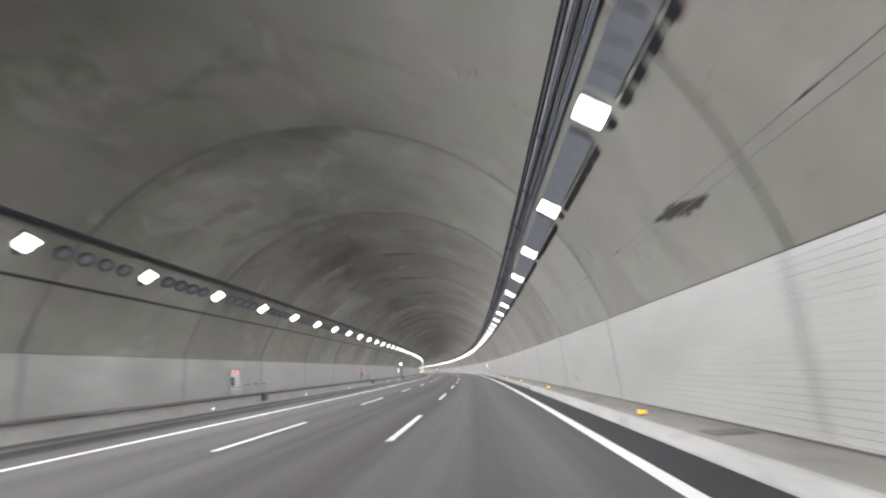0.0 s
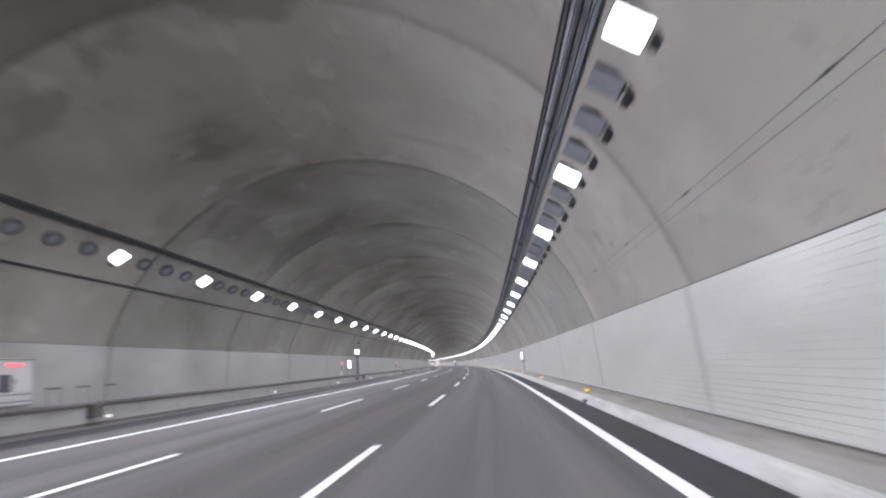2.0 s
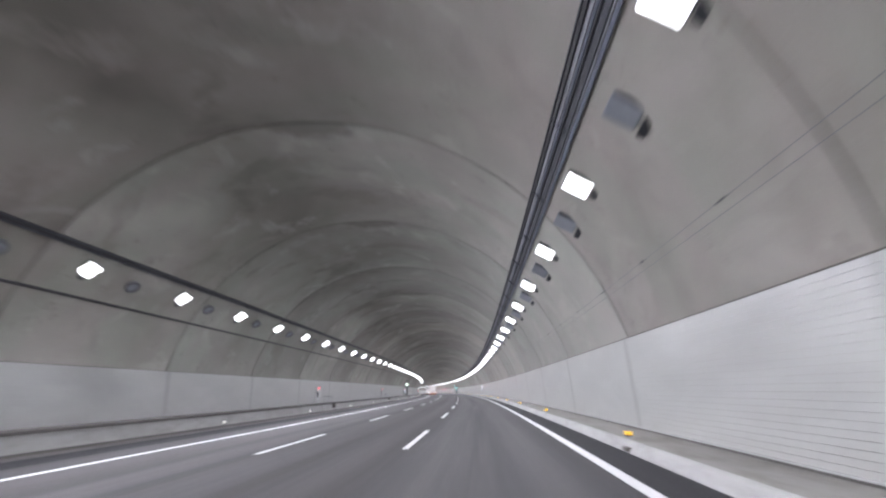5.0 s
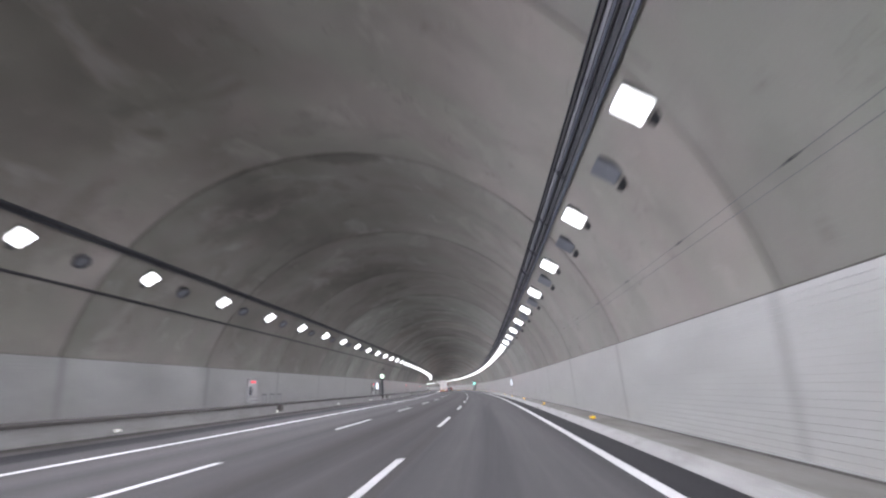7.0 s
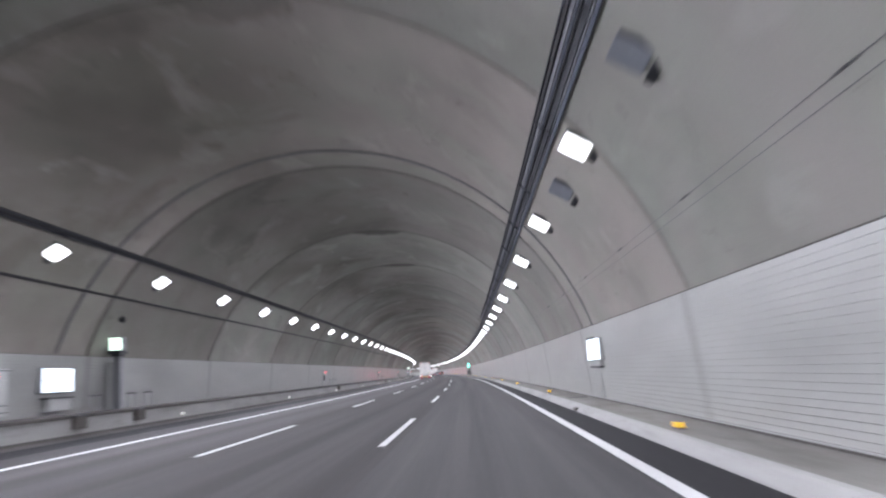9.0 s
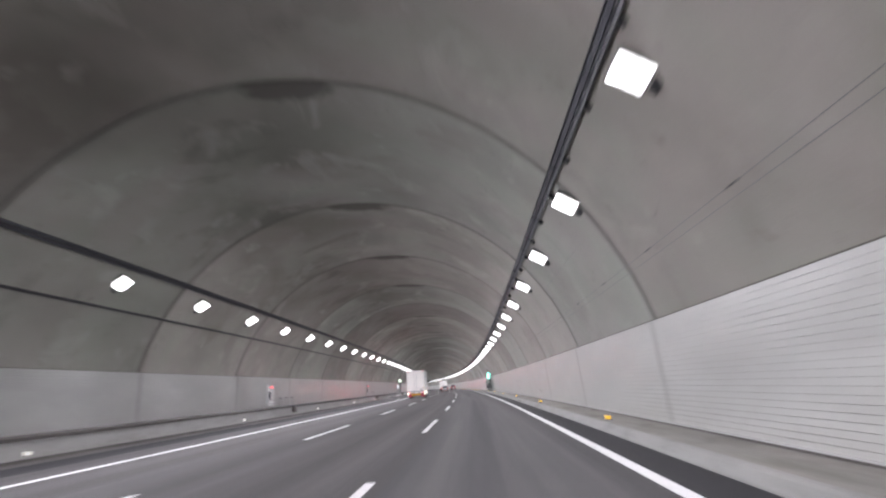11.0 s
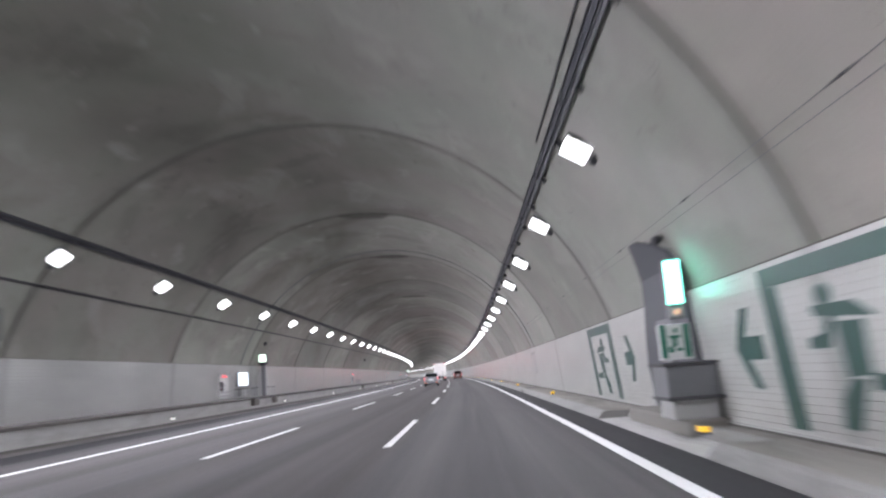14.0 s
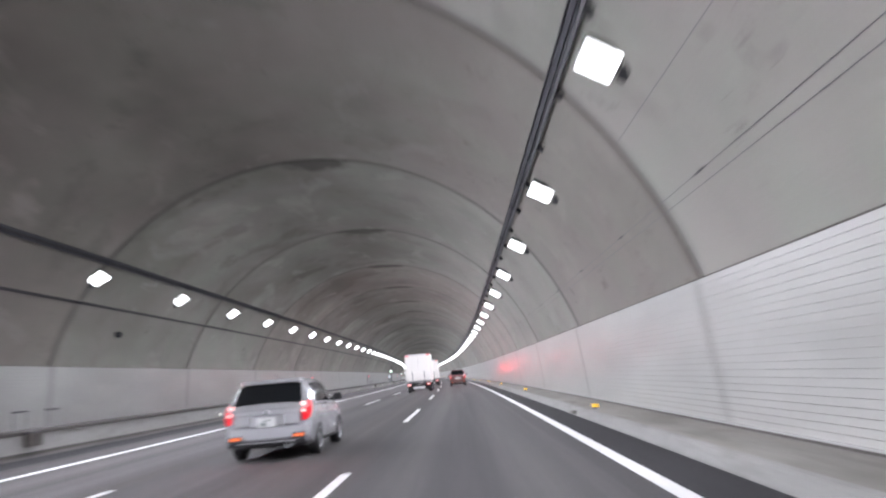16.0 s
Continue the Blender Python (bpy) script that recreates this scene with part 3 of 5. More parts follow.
def hydrant_cabinet():
    ob = thing("hydrant_cabinet", "white fire hydrant cabinet with a red lamp, set in the panels", "hydrant cabinet", group="hydrant cabinets on the wall")
    bar("body", M_CABINET, ob, -13.8, -13.53, 0.0, 1.62, 0.88, 2.24, 0.02)
    bar("hood", M_SEAM, ob, -13.56, -13.48, -0.02, 1.64, 2.19, 2.215)
    bar("extinguisher_window", M_WINDOW, ob, -13.56, -13.515, 0.05, 0.62, 1.28, 1.78, 0.01, "dark glass window")
    door = bar("door", M_CABINET, ob, -13.56, -13.518, 0.7, 1.56, 1.25, 1.93, 0.01)
    bar("door_handle", M_SEAM, door, -13.53, -13.5, 0.76, 0.8, 1.5, 1.66, 0.005)
    for z in (1.2, 1.0):
        bar("drawer_gap", M_SEAM, ob, -13.56, -13.522, 0.03, 1.59, z - 0.014, z + 0.014)
    lamp = bar("lamp_plate", M_CABINET, ob, -13.56, -13.5, 0.28, 1.15, 1.98, 2.12, 0.01)
    for y in (0.42, 0.7, 0.98):
        q = Mesh()
        q.lathe(Matrix.Translation((-13.5, y, 2.05)), [(0.052, 0.0), (0.052, 0.025), (0.036, 0.045), (0.0, 0.05)], 12)
        part("red_lamp", q, M_RED, lamp, "glowing red lamp")
    return ob


def hoop(length):
    ob = thing("handrail_hoop", "low steel hoop handrail on the raised walkway", "handrail", group="hoop handrails")
    for y in (0.03, length - 0.03):
        q = Mesh()
        q.tube((-13.35, y, 0.77), (-13.35, y, 1.3), 0.018, 8)
        part("leg", q, M_STEEL, ob)
    q = Mesh()
    q.tube((-13.35, 0.0, 1.32), (-13.35, length, 1.32), 0.028, 8)
    part("top_rail", q, M_SEAM, ob)
    return ob


def step_box():
    ob = thing("step_box", "dirty dark steel step box fixed to the walkway face", "step box", group="step boxes")
    bar("body", M_RUST, ob, -12.84, -12.62, 0.0, 0.62, 0.3, 0.68, 0.02)
    bar("tread", M_SEAM, ob, -12.84, -12.58, -0.03, 0.65, 0.68, 0.72)
    return ob


def spread(made, positions):
    made.matrix_basis = along(positions[0])
    for s in positions[1:]:
        copy_thing(made, along(s))


cabinets = [40.3 + 50 * k for k in range(-1, 19)]
spread(hydrant_cabinet(), cabinets)
sites = [345.0 + 200 * k for k in range(-1, 4)]
plain_cabinets = [s for s in cabinets if (s - 340.3) % 200]
spread(hoop(0.75), [s + d for s in plain_cabinets for d in (2.1, 3.75, 5.5)] + [s + d for s in sites for d in (1.3, 4.1, 5.6)])
spread(step_box(), [s + 3.45 for s in plain_cabinets] + [s + d for s in sites for d in (-0.85, 3.5)])


def emergency_sign():
    """Glowing panel on the left wall."""
    ob = thing("lit_sign", "glowing white rectangular sign box on the wall panels", "lit sign", group="lit wall signs")
    bar("case", M_POST, ob, -13.75, -13.5, -1.42, 0.48, 1.48, 2.3, 0.02)
    face = bar("face", M_SIGN, ob, -13.52, -13.485, -1.37, 0.43, 1.52, 2.26, 0.004, "glowing white face")
    bar("mark", M_SEAM, face, -13.49, -13.478, -1.37, -1.15, 1.87, 1.91)
    bar("shelf", M_SEAM, ob, -13.75, -13.4, -1.15, 0.3, 1.29, 1.34)
    bar("telephone_box", M_CABINET, ob, -13.75, -13.45, -1.0, 0.2, 0.9, 1.29, 0.02)
    return ob


def post_lamp():
    ob = thing("post_lamp", "grey post with a glowing square lamp on the walkway", "post lamp", group="post lamps")
    bar("post", M_POST, ob, -13.32, -13.06, 0.0, 0.2, 0.77, 2.8, 0.02)
    bar("side_case", M_CABINET, ob, -13.62, -13.34, 0.05, 0.4, 0.77, 2.5, 0.02)
    q = Mesh()
    q.box(-13.36, -13.02, -0.12, 0.3, 2.7, 2.8, 0.015)
    q.box(-13.44, -12.94, -0.2, 0.36, 2.8, 2.9, 0.02)
    part("collar", q, M_DARK, ob)
    bar("head", M_POST, ob, -13.44, -12.94, -0.1, 0.3, 2.9, 3.42, 0.03)
    bar("lamp_face", M_POSTLAMP, ob, -13.41, -12.97, -0.13, -0.095, 2.94, 3.38, 0.005, "glowing greenish white face")
    return ob


def wall_camera():
    ob = thing("wall_camera", "small dark camera dome on the concrete lining", "camera", group="wall cameras")
    bar("arm", M_DARK, ob, -13.3, -12.95, 0.0, 0.06, 4.14, 4.2, 0.01)
    q = Mesh()
    q.lathe(Matrix.Translation((-13.05, 0.03, 4.1)) @ pose(0, 0, 0, 0, 90, 0), [(0.0, -0.1), (0.1, -0.09), (0.13, 0.0), (0.1, 0.1), (0.0, 0.14)], 14)
    part("dome", q, M_DARK, ob, smooth=True)
    return ob


def supply_ring():
    """A dark cable duct bent round the whole arch above an emergency point."""
    ob = thing("supply_ring", "dark cable duct bent round the arch of the lining", "cable duct", group="supply rings")
    for name, y, w, d in (("duct", 0.0, 0.1, 0.03), ("cable", 0.11, 0.03, 0.02)):
        q = Mesh()
        ring = [math.radians(-71 + 144.5 * k / 70) for k in range(71)]
        q.grid([[Vector((CU + (RAD - e) * math.sin(t), y + f, CZ + (RAD - e) * math.cos(t))) for f, e in ((-w / 2, -0.01), (-w / 2, d), (w / 2, d), (w / 2, -0.01))] for t in ring])
        part(name, q, M_GREY, ob)
    return ob


spread(supply_ring(), [s - 0.4 for s in sites])
spread(emergency_sign(), sites)
spread(post_lamp(), [s + 2.9 for s in sites])
spread(wall_camera(), [s + 3.0 for s in sites])


def right_sign():
    ob = thing("lit_sign", "glowing white sign box on brackets before the panels", "lit sign", group="lit wall signs")
    bar("case", M_CABINET, ob, 3.85, 4.06, -0.05, 2.15, 1.4, 2.08, 0.02)
    face = bar("face", M_SIGN, ob, 3.825, 3.86, 0.0, 2.1, 1.43, 2.06, 0.004, "glowing white face")
    bar("mark", M_SEAM, face, 3.818, 3.83, 0.0, 0.5, 1.75, 1.79)
    bar("cap", M_SEAM, ob, 3.82, 4.02, 1.1, 2.18, 2.08, 2.13, 0.01)
    bar("gear_box", M_CABINET, ob, 3.88, 4.06, 0.3, 1.9, 1.22, 1.39, 0.02)
    bar("shelf", M_SEAM, ob, 3.85, 4.06, 0.3, 1.9, 1.17, 1.22)
    bar("conduit", M_CABINET, ob, 4.02, 4.1, 1.0, 1.1, 0.23, 1.17)
    return ob


spread(right_sign(), [343.05 + 200 * k for k in (-1, 0)])


def amber_marker():
    ob = thing("kerb_marker", "amber light marker on a small dark foot on the walkway", "road marker", group="amber markers")
    q = Mesh()
    q.box(3.25, 3.41, -0.08, 0.2, 0.165, 0.19, 0.01)
    q.box(3.27, 3.39, -0.06, 0.17, 0.19, 0.285, 0.02)
    part("case", q, M_DARK, ob)
    for z in (0.205, 0.248):
        bar("lens", M_AMBER, ob, 3.262, 3.398, -0.07, 0.16, z, z + 0.032, 0.006, "glowing amber lens")
    return ob


def white_marker():
    ob = thing("wall_marker", "small white light marker on the walkway face", "road marker", group="white markers")
    bar("case", M_GREY, ob, -12.86, -12.76, 0.0, 0.2, 0.23, 0.35, 0.02)
    bar("lens", M_MARKER, ob, -12.855, -12.75, -0.02, 0.006, 0.24, 0.34, 0.004, "glowing white lens")
    bar("side_lens", M_MARKER, ob, -12.765, -12.75, 0.03, 0.18, 0.25, 0.33, 0.003, "glowing white lens")
    return ob


markers = [35.4 + 19.86 * k for k in range(-4, 46)]
spread(amber_marker(), [s for s in markers if not 512.5 < s < 518.5])
spread(white_marker(), markers)


def clip():
    ob = thing("cable_clip", "small dark clip holding the cables to the lining", "cable clip", group="cable clips")
    u, z = arch(angle_of(3.54, 3.735))
    t = radians(angle_of(3.54, 3.735))
    q = Mesh()
    q.box(0.07, 0.1, -0.16, 0.16, 0.0, 0.026, 0.006, Matrix.Translation((u, 0, z)) @ pose(0, 0, 0, 0, math.degrees(t) + 180, 0))
    part("plate", q, M_DARK, ob)
    return ob


spread(clip(), [2.05 + 5 * k for k in range(-6, 180)])


def tray_hanger(a, w, name_group):
    ob = thing("tray_hanger", "steel hanger bar across a cable tray", "tray hanger", group=name_group)
    q = Mesh()
    p = rect(a, w, 0.03, 0.135)
    q.quad([(u, 0.0, z) for u, z in p])
    q.quad([(u, 0.05, z) for u, z in p][::-1])
    for i in range(4):
        (u, z), (v, y) = p[i], p[(i + 1) % 4]
        q.quad([(u, 0, z), (u, 0.05, z), (v, 0.05, y), (v, 0, y)])
    part("bar", q, M_TRAY, ob)
    for e in (-0.42, 0.42):
        q = Mesh()
        (u, z), (v, y) = arch(a + e * w * 6, -0.14), arch(a + e * w * 6, 0.02)
        q.tube((u, 0.025, z), (v, 0.025, y), 0.012, 6)
        part("rod", q, M_STEEL, ob)
    return ob


def tray_foot():
    """A small dark bracket beside the narrow tray."""
    ob = thing("tray_bracket", "small dark steel bracket between cable tray and lining", "tray bracket", group="brackets of the narrow tray")
    u, z = arch(48.55)
    turn = Matrix.Translation((u, 0, z)) @ pose(0, 0, 0, 0, 48.55 + 180, 0)
    q = Mesh()
    q.box(-0.07, 0.07, -0.06, 0.06, -0.01, 0.1, 0.015, turn)
    part("foot", q, M_DARK, ob)
    q = Mesh()
    q.box(-0.02, 0.19, -0.02, 0.02, 0.05, 0.075, 0.006, turn)
    part("arm", q, M_TRAY, ob)
    return ob


spread(tray_foot(), [395.2 + 3.0 * k for k in range(0, 90)])
spread(tray_hanger(wide, 0.46, "hangers of the wide tray"), [5.0 * k for k in range(-12, 78)])
spread(tray_hanger(slim, 0.14, "hangers of the narrow tray"), [393.0 + 5.0 * k for k in range(0, 90)])
spread(tray_hanger(lt, 0.22, "hangers of the far tray"), [11.3 + LAMP * k for k in range(-8, 120)])

# ---- emergency exit in the right wall ----
def wall_u(z):
    """Face of the right-hand panels at a height."""
    return 4.12 - (z - 0.225) / 2.275 * 0.22 - 0.016


def sheet(pts, lift):
    """A thin plate on the right-hand panels with an outline in (s, z)."""
    q = Mesh()
    front = [Vector((wall_u(z) - lift, s, z)) for s, z in pts]
    back = [Vector((wall_u(z) - 0.002, s, z)) for s, z in pts]
    q.quad(front)
    for i in range(len(pts)):
        j = (i + 1) % len(pts)
        q.quad([front[i], front[j], back[j], back[i]])
    return q


def exit_mural(flip):
    ob = thing("exit_mural", "large green and white emergency exit marking on the panels", "exit sign", group="exit murals")

    def put(name, mat, pts, lift, label=""):
        part(name, sheet([(flip * s * 0.9, z) for s, z in pts], lift), mat, ob, label)
    for pts in ([(0, 2.17), (4.2, 2.17), (4.2, 2.42), (0, 2.42)], [(0, 0.3), (0.55, 0.3), (0.55, 2.165), (0, 2.165)], [(3.65, 0.3), (4.2, 0.3), (4.2, 2.165), (3.65, 2.165)]):
        put("frame_stripe", M_GREEN, pts, 0.01, "green painted frame stripe")
    ball = [(2.35 + 0.22 * math.cos(k * math.pi / 6), 1.93 + 0.13 * math.sin(k * math.pi / 6)) for k in range(12)]
    for pts in (ball, [(1.25, 1.62), (2.7, 1.7), (2.75, 1.82), (1.7, 1.82)], [(2.45, 1.32), (3.0, 1.32), (3.0, 1.44), (2.55, 1.5), (2.4, 1.69), (2.2, 1.68)],
                [(1.65, 1.02), (2.2, 0.98), (2.2, 1.61), (1.55, 1.6)], [(2.2, 0.4), (2.6, 0.4), (2.5, 0.72), (2.15, 0.97), (1.8, 0.97)], [(0.75, 0.84), (1.65, 0.86), (1.64, 1.04), (0.75, 1.0)]):
        put("bar", M_GREEN, pts, 0.01, "green painted bar")
    return ob


def exit_arrow(flip):
    ob = thing("exit_arrow", "green painted arrow on the white panels", "arrow", group="exit arrows")
    part("shaft", sheet([(flip * s, z) for s, z in ((0, 1.22), (0.75, 1.22), (0.75, 1.56), (0, 1.56))], 0.008), M_GREEN, ob)
    part("head", sheet([(flip * s, z) for s, z in ((0.3, 0.8), (0.6, 0.8), (1.05, 1.39), (0.6, 1.98), (0.3, 1.98), (0.76, 1.39))], 0.012), M_GREEN, ob)
    return ob


exit_mural(1).matrix_basis = along(506.9)
exit_mural(-1).matrix_basis = along(525.2)
exit_arrow(1).matrix_basis = along(511.0)
exit_arrow(-1).matrix_basis = along(520.1)


def skin_u(z):
    """Face of the right-hand panels and, above them, of the lining."""
    return wall_u(z) if z < 2.5 else min(3.9, CU + math.sqrt(RAD * RAD - (z - CZ) ** 2))


def exit_portal():
    ob = thing("exit_portal", "dark slate emergency exit surround with a lit sign", "emergency exit")
    q = Mesh()
    rows = []
    for z, s0, s1 in ((0.2, 0.0, 3.7), (1.2, 0.0, 3.7), (1.9, 0.0, 3.35), (2.52, 0.0, 3.0), (3.0, 0.0, 2.75), (3.3, 0.15, 2.55), (3.55, 0.9, 2.4), (3.72, 1.7, 2.3)):
        u = skin_u(z)
        rows.append([Vector((u + 0.05, s0, z)), Vector((u - 0.08, s0, z)), Vector((u - 0.1, s0 + 0.06, z)), Vector((u - 0.1, s1 - 0.06, z)), Vector((u - 0.08, s1, z)), Vector((u + 0.05, s1, z))])
    q.grid(rows)
    q.quad(rows[-1])
    part("frame", q, M_SLATE, ob)
    part("door", sheet([(1.0, 0.25), (2.2, 0.25), (2.2, 2.1), (1.0, 2.1)], 0.11), M_POST, ob, "grey steel door")
    lamp = bar("lamp_case", M_POST, ob, 3.42, 3.7, -0.3, -0.12, 2.0, 3.08, 0.02)
    bar("lamp_face", M_EXITLAMP, lamp, 3.43, 3.68, -0.335, -0.295, 2.27, 3.03, 0.005, "glowing green white face")
    bar("nameplate", M_CABINET, lamp, 3.45, 3.66, -0.32, -0.295, 2.04, 2.2)
    sign = bar("exit_sign", M_SIGNWHITE, ob, 3.12, 3.66, -0.62, -0.5, 1.3, 1.9, 0.01, "green and white exit sign")
    for x in (3.13, 3.53):
        bar("sign_column", M_EXITGREEN, sign, x, x + 0.1, -0.632, -0.62, 1.33, 1.89)
    for x0, x1, z0, z1 in ((3.37, 3.43, 1.75, 1.83), (3.29, 3.47, 1.66, 1.71), (3.33, 3.41, 1.52, 1.66), (3.26, 3.34, 1.42, 1.52), (3.4, 3.49, 1.44, 1.5)):
        bar("sign_bar", M_EXITGREEN, sign, x0, x1, -0.632, -0.62, z0, z1)
    bar("sign_post", M_SEAM, ob, 3.35, 3.43, -0.5, -0.42, 1.2, 1.9)
    box = bar("counter", M_POST, ob, 3.15, 4.0, -0.7, 0.3, 0.66, 1.2, 0.02)
    bar("counter_rail", M_SEAM, box, 3.1, 4.04, -0.76, 0.35, 1.2, 1.25, 0.01)
    bar("counter_rail", M_SEAM, box, 3.12, 4.06, -0.74, 0.33, 0.62, 0.68, 0.01)
    bar("counter_foot", M_CABINET, ob, 3.24, 4.0, -0.6, 0.3, 0.3, 0.63, 0.02)
    bar("plinth", M_WALK_OLD, ob, 3.4, 4.1, -0.75, 3.8, 0.0, 0.3, 0.04, "grey concrete plinth")
    q = Mesh()
    q.lathe(Matrix.Translation((3.55, -0.33, 2.12)) @ pose(0, 0, 0, 0, 0, -90), [(0.05, 0.0), (0.05, 0.05), (0.0, 0.07)], 10)
    part("orange_lamp", q, M_ORANGE, ob, "dim orange lamp")
    q = Mesh()
    q.lathe(Matrix.Translation((3.5, 0.2, 3.5)) @ pose(0, 0, 0, 0, 0, 90), [(0.0, -0.16), (0.07, -0.14), (0.09, 0.1), (0.0, 0.12)], 12)
    q.tube((3.52, 0.2, 3.52), (3.75, 0.2, 3.6), 0.03, 8)
    part("camera", q, M_DARK, ob, "small dark camera on an arm")
    return ob


exit_portal().matrix_basis = along(513.8)


# ---- access cover and stains on the right ----
ob = thing("access_panel", "flush grey steel access cover set in the wall panels", "access cover", at=along(544.0))
part("cover", sheet([(0.0, 1.05), (1.8, 1.05), (1.8, 2.15), (0.0, 2.15)], 0.006), M_CABINET, ob)
part("seam", sheet([(0.0, 2.15), (1.8, 2.15), (1.8, 2.18), (0.0, 2.18)], 0.008), M_SEAM, ob)
part("seam", sheet([(0.0, 1.02), (1.8, 1.02), (1.8, 1.05), (0.0, 1.05)], 0.008), M_SEAM, ob)

# a longitudinal seam beside the tray in some sections, a dome on the far lining, a short conduit
for k in (32, 38, 45):
    s0 = BAY0 + BAY * k
    m = Mesh()
    m.sweep(rect(56.55, 0.009, 0.004, 0.001), s0 + 3.5, s0 + BAY - 0.1, 3.0, True)
    tagged(part("crack", m, M_GREY, lining), "thin dark seam along the concrete")
ribbon("conduit", "short dark conduit on the concrete beside the tray", "conduit", [("pipe", M_CABLE, rect(45.3, 0.03, 0.03, 0.0))], 508.5, 516.2)
copy_thing(bpy.data.objects["wall_camera"], along(600.2) @ Matrix.Translation((0.02, 0, -0.18)))


def kerb_inlet():
    ob = thing("kerb_inlet", "dark gully slot at the foot of the kerb", "drain", group="kerb gullies")
    bar("slot", M_RUST, ob, 2.84, 2.95, 0.05, 0.55, 0.02, 0.1, 0.004)
    return ob


spread(kerb_inlet(), [42.0 + 50.0 * k for k in range(-1, 13)])


def scratch(s0, s1, z0, z1, sag, label):
    """A thin curved scrape on the right-hand panels."""
    ob = thing("scrape", label, "scrape", at=along(s0))
    n = 14
    low, high = [], []
    for k in range(n + 1):
        f = k / n
        z = z0 + (z1 - z0) * f - sag * math.sin(math.pi * f)
        w = 0.004 + 0.011 * math.sin(math.pi * f) ** 2
        low.append(((s1 - s0) * f, z - w))
        high.append(((s1 - s0) * f, z + w))
    part("mark", sheet(low + high[::-1], 0.004), M_RUST, ob)


scratch(437.6, 442.5, 0.66, 0.97, 0.06, "long thin dark scrape on the white panels")
scratch(29.6, 31.9, 0.5, 0.97, 0.03, "short dark scrape on the white panels")

m = Mesh()
random.seed(5)
steps = [10.6 + 0.1 * k for k in range(29)]
rows = []
for k, s in enumerate(steps):
    f = k / 28
    w = 0.02 + 0.13 * math.sin(math.pi * f) * random.uniform(0.4, 1.0)
    c = 3.58 + 0.22 * f + random.uniform(-0.03, 0.03)
    rows.append([P(s, CU + math.sqrt((RAD - 0.006) ** 2 - (z - CZ) ** 2), z) for z in (c - w, c, c + w)])
m.grid(rows)
tagged(part("stain", m, M_DARKCONCRETE, lining), "dark scraped stain on the concrete")


def drain_cover(length):
    ob = thing("drain_cover", "dark steel drain cover let into the walkway", "drain cover", group="drain covers")
    bar("plate", M_SEAM, ob, 3.36, 3.92, 0.0, length, 0.168, 0.186, 0.004)
    bar("rim", M_RUST, ob, 3.32, 3.96, -0.04, length + 0.04, 0.16, 0.18, 0.004)
    return ob


drain_cover(0.75).matrix_basis = along(10.9)
drain_cover(1.5).matrix_basis = along(544.2)
drain_cover(0.5).matrix_basis = along(346.8)

# ---- vehicles ----
M_TYRE = plain("tyre_rubber", (0.014, 0.014, 0.015), 0.8, 0.0, 50)
M_RIM = plain("alloy_rim", (0.55, 0.56, 0.57), 0.28, 0.95, 30, 0.1)
M_GLASS = plain("tinted_glass", (0.01, 0.011, 0.012), 0.06, 0.0, 3, 0.1, 0.16)
M_SILVER = plain("silver_paint", (0.74, 0.745, 0.775), 0.2, 0.68, 90, 0.06, None, 0.7)
M_BROWN = plain("copper_paint", (0.2, 0.1, 0.095), 0.3, 0.4, 90, 0.08, None, 0.7)
M_BLACKTRIM = plain("black_trim", (0.018, 0.018, 0.02), 0.5, 0.0, 40)
M_TRUCKWHITE = plain("truck_white", (0.85, 0.83, 0.79), 0.38, 0.0, 10, 0.1)
M_ALUMINIUM = Nodes("ribbed_aluminium")
M_ALUMINIUM = M_ALUMINIUM.set(M_ALUMINIUM.ramp(M_ALUMINIUM.noise(M_ALUMINIUM.coords("Object", (1, 0.4, 1)), 0.9, 4), [(0.3, (0.42, 0.425, 0.43)), (0.7, (0.52, 0.525, 0.53))]), 0.3, 0.8).mat
M_GATE = plain("gate_aluminium", (0.44, 0.445, 0.45), 0.35, 0.15, 8, 0.12)
M_CHASSIS = plain("chassis_black", (0.022, 0.022, 0.024), 0.7, 0.2, 20, 0.4)
M_TAIL = glow("tail_light", (1.0, 0.008, 0.025), 0.55)
# bumper reflectors: the light they return is put in as emission
M_REFLECTORGLOW = glow("orange_red_reflector", (1.0, 0.2, 0.06), 0.9)
M_TAILWHITE = glow("tail_light_core", (1.0, 0.55, 0.53), 1.5)
M_SIDELIGHT = glow("side_light", (1.0, 0.87, 0.6), 14.0)
M_YELLOW = plain("reflective_yellow", (0.85, 0.55, 0.03), 0.4, 0.0, 30, 0.1)
M_ORANGERED = plain("reflective_red", (0.75, 0.12, 0.03), 0.4, 0.0, 30, 0.1)
M_FLAP = plain("red_mudflap", (0.5, 0.07, 0.12), 0.6, 0.0, 12)
M_PLATE = plain("plate_white", (0.75, 0.76, 0.75), 0.4, 0.0, 30, 0.1)
M_PLATEMARK = plain("plate_mark", (0.3, 0.34, 0.32), 0.5, 0.0, 30, 0.1)


